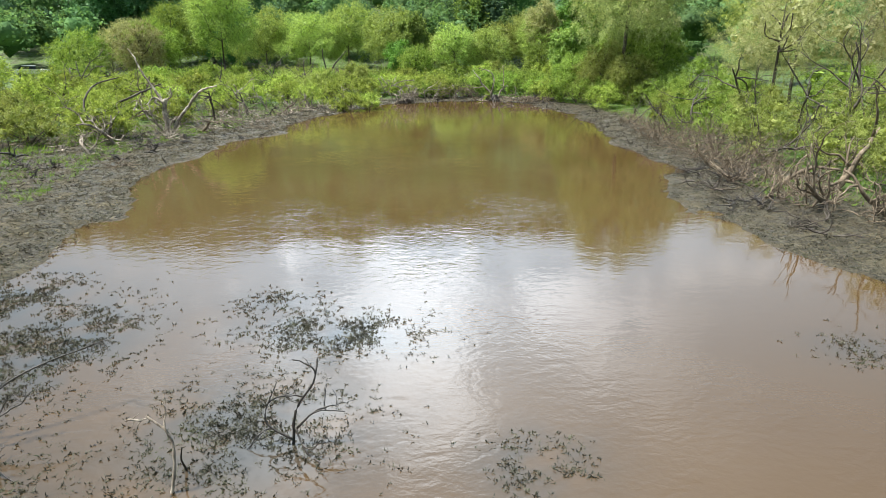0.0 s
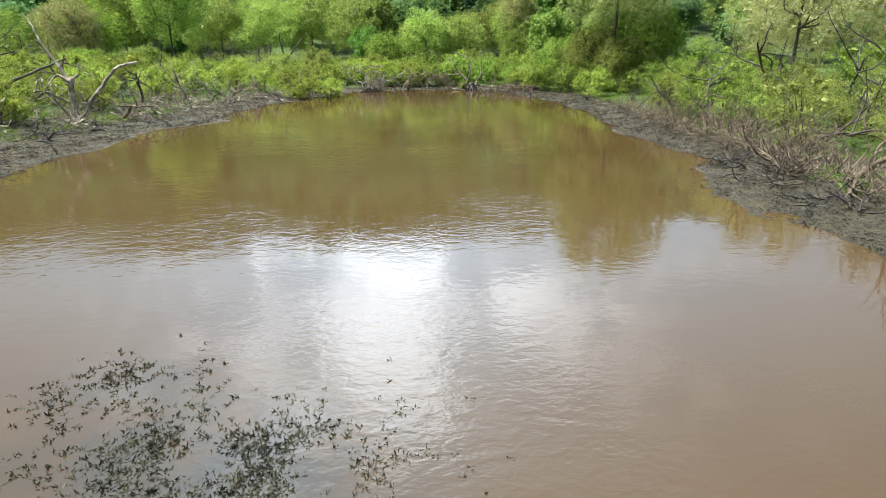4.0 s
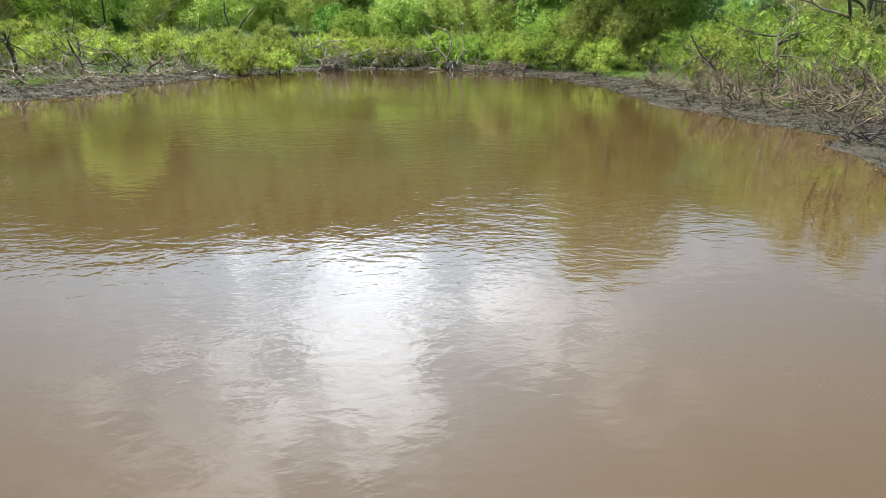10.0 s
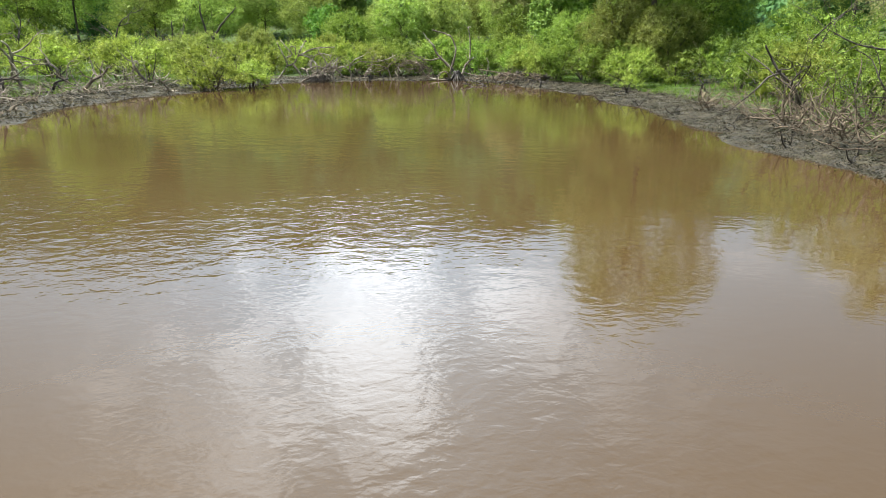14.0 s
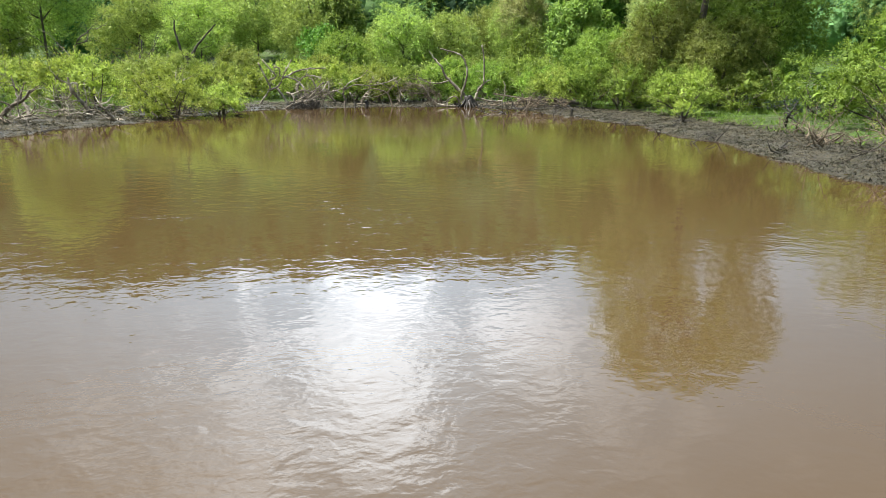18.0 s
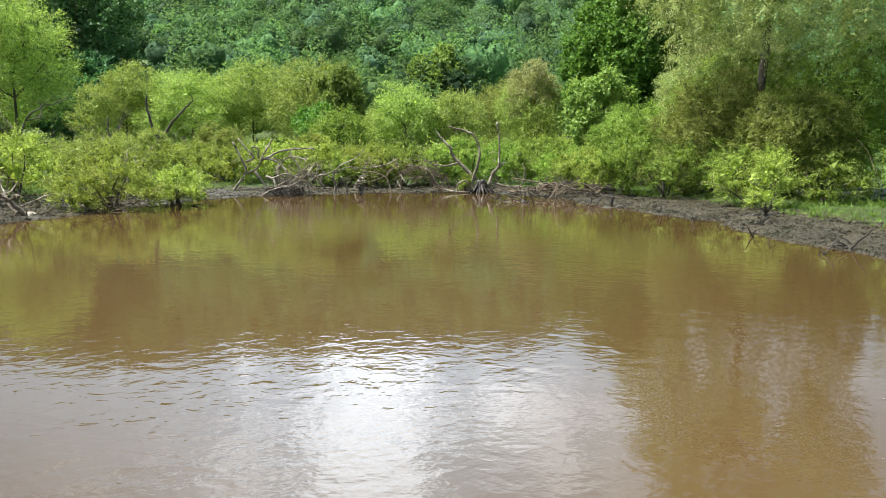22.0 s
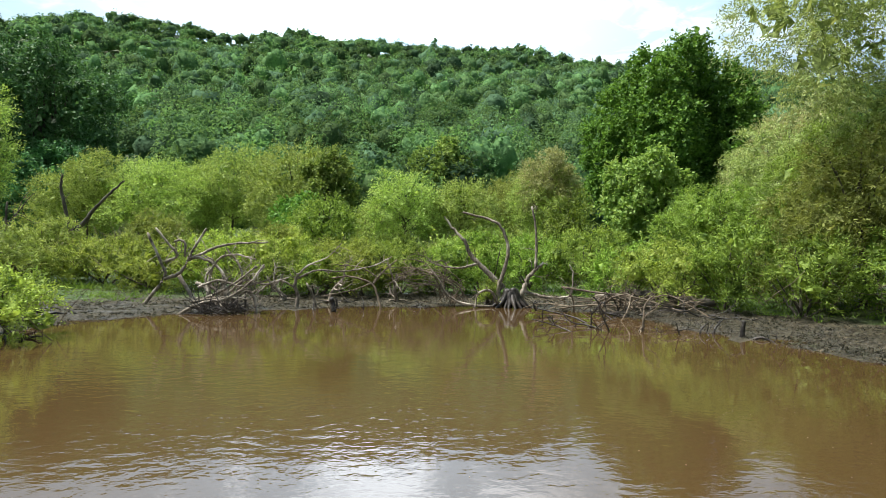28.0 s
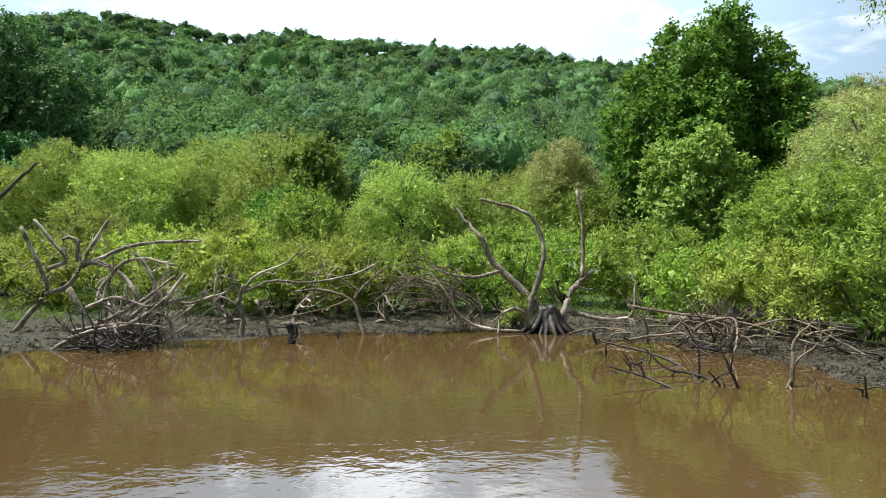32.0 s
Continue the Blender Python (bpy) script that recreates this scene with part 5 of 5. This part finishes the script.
for i, (x, y) in enumerate([(10.9, 26.4), (10.3, 23.4), (10.6, 20.8), (11.4, 18.0), (12.0, 24.6)]):
    brush(x, y, 1.3, 0.4, 22, 780 + i, "low dark tangle of wet branches on the mud", (WET, BARK)[i % 2], "brush_pile", 0.022, 0.3)

for i, (x, y) in enumerate([(-12.2, 47.6), (-13.6, 43.2), (-11.2, 51.0), (-14.6, 40.0), (-16.8, 46.4), (-15.6, 34.8)]):
    brush(x, y, 1.7, 0.9, 30, 800 + i, "sprawl of thin bleached branches along the muddy edge", DEAD, "brush_pile", 0.018, 0.45)

# right bank: grey twiggy thicket along the water and dead limbs
for i, (x, y, r, h, n) in enumerate([(12.6, 39.4, 1.5, 1.0, 44), (12.1, 36.6, 1.5, 1.2, 54), (12.0, 34.0, 1.5, 1.4, 60), (12.3, 31.4, 1.5, 1.5, 60), (13.0, 28.8, 1.6, 1.5, 60), (13.4, 26.2, 1.6, 1.3, 54), (12.6, 23.6, 1.7, 0.9, 54), (12.9, 20.8, 1.7, 0.9, 54), (12.4, 42.4, 1.2, 0.6, 30), (13.4, 45.2, 1.0, 0.4, 20), (14.2, 18.0, 1.6, 0.8, 40), (13.8, 33.0, 1.6, 1.7, 40), (14.6, 27.4, 1.6, 1.8, 40)]):
    brush(x + (0.35 if y > 30 else -0.4), y, r, h * 1.1, n, 620 + i, "dense thicket of bare grey willow twigs", TWIG, "bare_thicket", 0.017, 0.75)
for i, (x, y, h, lean) in enumerate([(12.4, 25.0, 2.0, 1.2), (12.8, 23.0, 2.4, 1.2), (13.2, 20.6, 2.2, 1.1), (14.6, 22.6, 3.4, 0.5), (13.6, 24.0, 1.6, 1.4), (12.2, 21.8, 1.4, 1.5), (14.4, 19.4, 2.0, 1.0), (13.0, 27.4, 1.2, 1.2), (14.4, 47.2, 0.9, 0.4), (12.4, 50.6, 0.8, 1.0)]):
    crooked_dead_tree(x, y, h, 640 + i, "pale grey crooked dead willow beside the thicket" if h > 1 else "small black dead stump on the mud", TWIG if h > 1 else WET, lean, 6)

for i, (x, y, h, lean) in enumerate([(14.6, 39.8, 3.0, 0.5), (14.2, 35.8, 3.2, 0.5), (14.4, 31.8, 3.0, 0.6), (16.4, 43.6, 3.6, 0.4), (15.4, 29.4, 3.4, 0.5), (18.8, 28.0, 4.2, 0.35), (18.4, 31.0, 5.0, 0.3), (18.6, 23.6, 3.8, 0.4), (19.6, 26.4, 4.8, 0.3), (17.8, 36.8, 4.6, 0.3), (17.6, 30.8, 3.6, 0.4), (18.6, 20.6, 4.4, 0.4), (21.6, 33.6, 5.4, 0.2), (-25.8, 41.4, 3.8, 0.6), (-23.4, 46.0, 3.6, 0.5), (-27.0, 49.0, 4.0, 0.4), (-20.2, 57.6, 3.4, 0.4), (-17.4, 64.0, 3.4, 0.4), (-13.0, 65.6, 3.0, 0.5)]):
    crooked_dead_tree(x, y, h, 660 + i, "bare dark crooked trunk rising among the shrubs", BARK, lean, 7, "bare_tree")


def stick(x, y, h, seed, label="dark dead stick standing in shallow water", mat=WET, thick=0.028, kids=3):
    rng = np.random.default_rng(seed)
    top = thing("dead_stick", x, y, min(ground_z(x, y), 0.0) if ground_z(x, y) < 0 else ground_z(x, y), label, "stick", "sticks in the shallows")
    d = unit(np.array([rng.normal(), rng.normal(), 1.1]))
    part("stem", limb_mesh("stem", [tube(smooth_path(wander(rng, (0, 0, -0.1), d, h + 0.3, 5, 0.25), 3), thick, thick * 0.3, 6, rng, 0.08)], mat), top)
    for _ in range(kids):
        part("branch", limb_mesh("branch", branching(rng, d * h * rng.uniform(0.2, 0.6), unit(rng.normal(size=3) + np.array([0, 0, 0.4])), h * 0.6, thick * 0.6, 1, 0.25, 0, 2, 0.5, 5), mat), top)


dead_tree("arched_branch", -6.7, 7.6, [(0.045, 0.02, [(0, 0, -0.1), (0.05, 0.1, 0.5), (0.5, 0.5, 0.85), (1.3, 1.2, 1.0)]), (0.04, 0.015, [(0, 0, -0.1), (-0.15, 0.2, 0.45), (-0.2, 0.3, 0.8)]), (0.04, 0.015, [(0.05, 0, -0.1), (0.2, -0.1, 0.3), (0.5, 0.0, 0.5)]), (0.035, 0.015, [(0.0, -0.1, 0.05), (0.5, -0.6, 0.1), (1.1, -0.9, -0.02)])],
          "dark arching dead branch rising from shallow weedy water", 541, WET, 3, "sticks in the shallows", 0.0, girth=0.7)
dead_tree("branched_stick", -2.15, 7.5, [(0.045, 0.02, [(0, 0, -0.1), (0.05, 0.1, 0.5), (0.3, 0.2, 0.9), (0.35, 0.4, 1.2)]), (0.035, 0.012, [(0.05, 0.05, 0.25), (0.35, 0.1, 0.5), (0.75, 0.1, 0.5)]), (0.035, 0.012, [(0.0, 0, 0.1), (-0.4, 0.1, 0.35), (-0.25, 0.3, 0.85)]), (0.03, 0.012, [(0.05, 0, 0.3), (0.2, -0.2, 0.1), (0.35, -0.3, -0.05)])],
          "dark forked dead stick rising from drowned weeds", 542, WET, 2, "sticks in the shallows", 0.0, girth=0.7)
dead_tree("curved_stick", -3.55, 6.6, [(0.045, 0.028, [(0.05, -0.1, -0.1), (0.12, 0, 0.4), (0.05, 0.1, 0.75), (-0.25, 0.2, 0.95)]), (0.02, 0.01, [(-0.2, 0.2, 0.93), (-0.3, 0.2, 0.9), (-0.35, 0.15, 0.86)])],
          "curved grey dead stick with broken tip in water", 543, DEAD, 1, "sticks in the shallows", 0.0, girth=0.7)
for i, (x, y, h) in enumerate([(-3.6, 6.9, 0.9), (-2.2, 7.8, 0.9), (-1.5, 9.2, 0.5), (-1.1, 9.6, 0.6), (-0.9, 8.4, 0.5), (-7.2, 8.2, 1.2), (-7.6, 7.6, 0.8), (-2.9, 7.0, 0.5), (-0.6, 7.2, 0.3),
                               (5.0, 56.9, 0.5), (5.5, 57.3, 0.6), (6.1, 56.2, 0.6), (6.4, 55.7, 0.5), (6.0, 57.6, 0.6), (7.4, 55.4, 0.4), (7.8, 55.2, 0.4), (8.2, 54.9, 0.5), (5.3, 58.4, 0.5),
                               (9.6, 44.2, 0.5), (10.6, 44.8, 0.6), (10.0, 47.0, 0.5), (11.0, 48.6, 0.5), (9.7, 49.8, 0.4), (10.9, 41.8, 0.5), (10.9, 37.6, 0.5), (10.6, 34.6, 0.6), (10.9, 32.6, 0.5), (11.4, 30.6, 0.5),
                               (-1.2, 60.0, 0.4), (0.3, 60.4, 0.4), (1.6, 60.8, 0.5), (2.2, 60.6, 0.4), (-11.0, 38.2, 0.6), (-11.8, 36.6, 0.5), (-10.4, 42.6, 0.5), (-13.6, 33.0, 0.5), (-9.8, 46.4, 0.5), (-13.0, 29.0, 0.4)]):
    stick(x, y, h, 700 + i)


# ---- weeds, litter, grass ----
def scatter(n, x0, x1, y0, y1, keep, seed):
    rng = np.random.default_rng(seed)
    x, y = rng.uniform(x0, x1, n), rng.uniform(y0, y1, n)
    ok = rng.uniform(0, 1, n) < keep(x, y)
    return x[ok], y[ok]


def weed_mesh(name, x, y, z, leaf, per, mat, label, seed, upward=0.5, category="weeds"):
    rng = np.random.default_rng(seed)
    n = len(x)
    starts = np.repeat(np.stack([x, y, z], 1), per, 0) + rng.normal(scale=leaf[0] * 0.25, size=(n * per, 3)) * np.array([1, 1, 0])
    way = unit(rng.normal(size=(n * per, 3)) * np.array([1, 1, 0.3]) + np.array([0, 0, upward]))
    v, q, tr = slips(rng, starts, way, leaf[0] * rng.uniform(0.5, 1.3, n * per), leaf[1] * rng.uniform(0.7, 1.5, n * per), 0.8)
    tagged(new(name, mesh_of(name, v, q, tr, mat)), label, category, kind="stuff")


x, y = scatter(130000, -12, 13, 3, 14.5, lambda x, y: np.where(shore_distance(x, y) < 0.5, (weed_cover(x, y) * 1.3 * np.clip(0.55 + 0.8 * waves(x, y, 1.1, 21), 0.02, 1)) ** 0.95, 0), 31)
weed_mesh("water_weeds", x, y, x * 0 - 0.01, (0.062, 0.02), 8, LEAF_MUD, "dark drowned leafy weeds poking out of shallow water", 32, 0.55)


def mud_keep(x, y):
    d = shore_distance(x, y)
    reach = np.where(x < -6, np.interp(y, [0, 25, 40, 50, 60], [10, 9, 6, 4, 3.4]), np.interp(y, [10, 25, 35, 45, 52, 60], [6, 5, 3.2, 3.8, 3.6, 3]))
    return np.where((d > -0.25) & (d < reach), 0.45 + 0.45 * waves(x, y, 2.2, 22), 0)


x, y = scatter(200000, -28, 18, 8, 64, mud_keep, 33)
weed_mesh("mud_litter", x, y, land(x, y) + 0.005, (0.09, 0.024), 5, LEAF_MUD, "grey silt-coated weeds and litter on the mud", 34, 0.35, "litter")
x, y = scatter(260000, -27, 16, 10, 66, lambda x, y: np.where((shore_distance(x, y) > -0.5) & (shore_distance(x, y) < np.where(x < -6, 8.0, 3.6)), 0.4 + 0.5 * waves(x, y, 1.4, 25), 0), 39)
weed_mesh("bank_debris", x, y, land(x, y) + 0.004, (0.06, 0.022), 3, DEBRIS, "pale chips and leaf litter strewn on the dark mud", 40, 0.25, "litter")
x, y = scatter(120000, 6, 15, 26, 60, lambda x, y: np.where((shore_distance(x, y) > -0.4) & (shore_distance(x, y) < 2.6), 0.5 + 0.5 * waves(x, y, 2.6, 26), 0), 41)
weed_mesh("mud_fluff", x, y, land(x, y) + 0.006, (0.038, 0.02), 2, FLUFF, "pale willow fluff and silt crumbs caught on the mud", 42, 0.2, "fluff")
x, y = scatter(16000, -24, -8, 14, 58, lambda x, y: np.where((shore_distance(x, y) > -0.2) & (shore_distance(x, y) < 7.0), 0.4 + 0.6 * waves(x, y, 3.1, 27), 0), 43)
weed_mesh("mud_scraps", x, y, land(x, y) + 0.01, (0.26, 0.03), 3, DEBRIS, "broken twigs and bark scraps strewn over the mud", 44, 0.22, "litter")
x, y = scatter(60000, -30, 22, 20, 72, lambda x, y: np.where((shore_distance(x, y) > 3.0) & (shore_distance(x, y) < 9), 0.45 + 0.6 * waves(x, y, 4, 23), 0), 35)
weed_mesh("bank_grass", x, y, land(x, y) - 0.01, (0.24, 0.025), 5, GRASS, "fresh green grass and weeds along the bank", 36, 1.1, "grass")
x, y = scatter(60000, -48, 32, 18, 100, lambda x, y: np.where(shore_distance(x, y) > 6.5, 0.34 + 0.4 * waves(x, y, 6, 28), 0), 45)
weed_mesh("meadow_grass", x, y, land(x, y) - 0.02, (0.42, 0.05), 5, GRASS, "rank green grass on the flat between the shrubs", 46, 1.3, "grass")
x, y = scatter(22000, 1, 11, 36, 60, lambda x, y: np.where(shore_distance(x, y) < 0, np.exp(shore_distance(x, y) / 2.2) * (0.5 + 0.7 * waves(x, y, 3, 24)), 0), 37)
_r = np.random.default_rng(38)
s = _r.uniform(0.004, 0.009, len(x))
v = np.stack([np.stack([x - s, y, x * 0 + 0.004], 1), np.stack([x, y - s, x * 0 + 0.004], 1), np.stack([x + s, y, x * 0 + 0.004], 1), np.stack([x, y + s, x * 0 + 0.004], 1)], 1).reshape(-1, 3)
tagged(new("floating_specks", mesh_of("floating_specks", v, np.arange(len(v)).reshape(-1, 4), (), plain("willow_fluff", (0.3, 0.27, 0.2), 0.9))), "pale willow fluff floating on the brown water", "specks", kind="stuff")


def parked_car(x, y, turn):
    """A pale hatchback seen over the shrubs: body, cabin glass, wheels."""
    top = thing("parked_car", x, y, ground_z(x, y), "white car parked on the grass beyond the shrubs", "car", turn=turn)
    paint, glass, rubber = plain("white_car_paint", (0.75, 0.76, 0.78), 0.3), plain("dark_car_glass", (0.02, 0.025, 0.03), 0.1), plain("tyre_rubber", (0.02, 0.02, 0.02), 0.8)

    def loft(name, outline, half, mat, pinch):
        n = len(outline)
        v = [(px, sy * half * (1 - pinch * max(0.0, pz - 0.9)), pz) for sy in (-1, 1) for px, pz in outline]
        bm = bmesh.new()
        vs = [bm.verts.new(p) for p in v]
        bm.faces.new(vs[:n]), bm.faces.new(vs[n:][::-1])
        for i in range(n):
            bm.faces.new((vs[i], vs[n + i], vs[n + (i + 1) % n], vs[(i + 1) % n]))
        bmesh.ops.recalc_face_normals(bm, faces=bm.faces)
        bmesh.ops.bevel(bm, geom=list(bm.edges), offset=0.04, segments=2, affect="EDGES")
        me = bpy.data.meshes.new(name)
        bm.to_mesh(me)
        bm.free()
        me.materials.append(mat)
        part(name, me, top)

    loft("body", [(-2.1, 0.3), (2.15, 0.3), (2.2, 0.75), (1.2, 0.95), (-1.9, 1.0), (-2.15, 0.8)], 0.88, paint, 0.0)
    loft("cabin_glass", [(-1.75, 0.98), (1.05, 0.96), (0.45, 1.42), (-1.3, 1.44)], 0.8, glass, 0.25)
    loft("roof", [(-1.32, 1.43), (0.47, 1.41), (0.3, 1.5), (-1.1, 1.52)], 0.66, paint, 0.0)
    for wx in (-1.35, 1.35):
        for wy in (-0.8, 0.8):
            v, q, tr = tube([(wx, wy - 0.1, 0.32), (wx, wy, 0.32), (wx, wy + 0.1, 0.32)], 0.32, 0.32, 18)
            part("wheel", mesh_of("wheel", v, q, tr, rubber), top)


parked_car(-60.5, 94.5, 20)
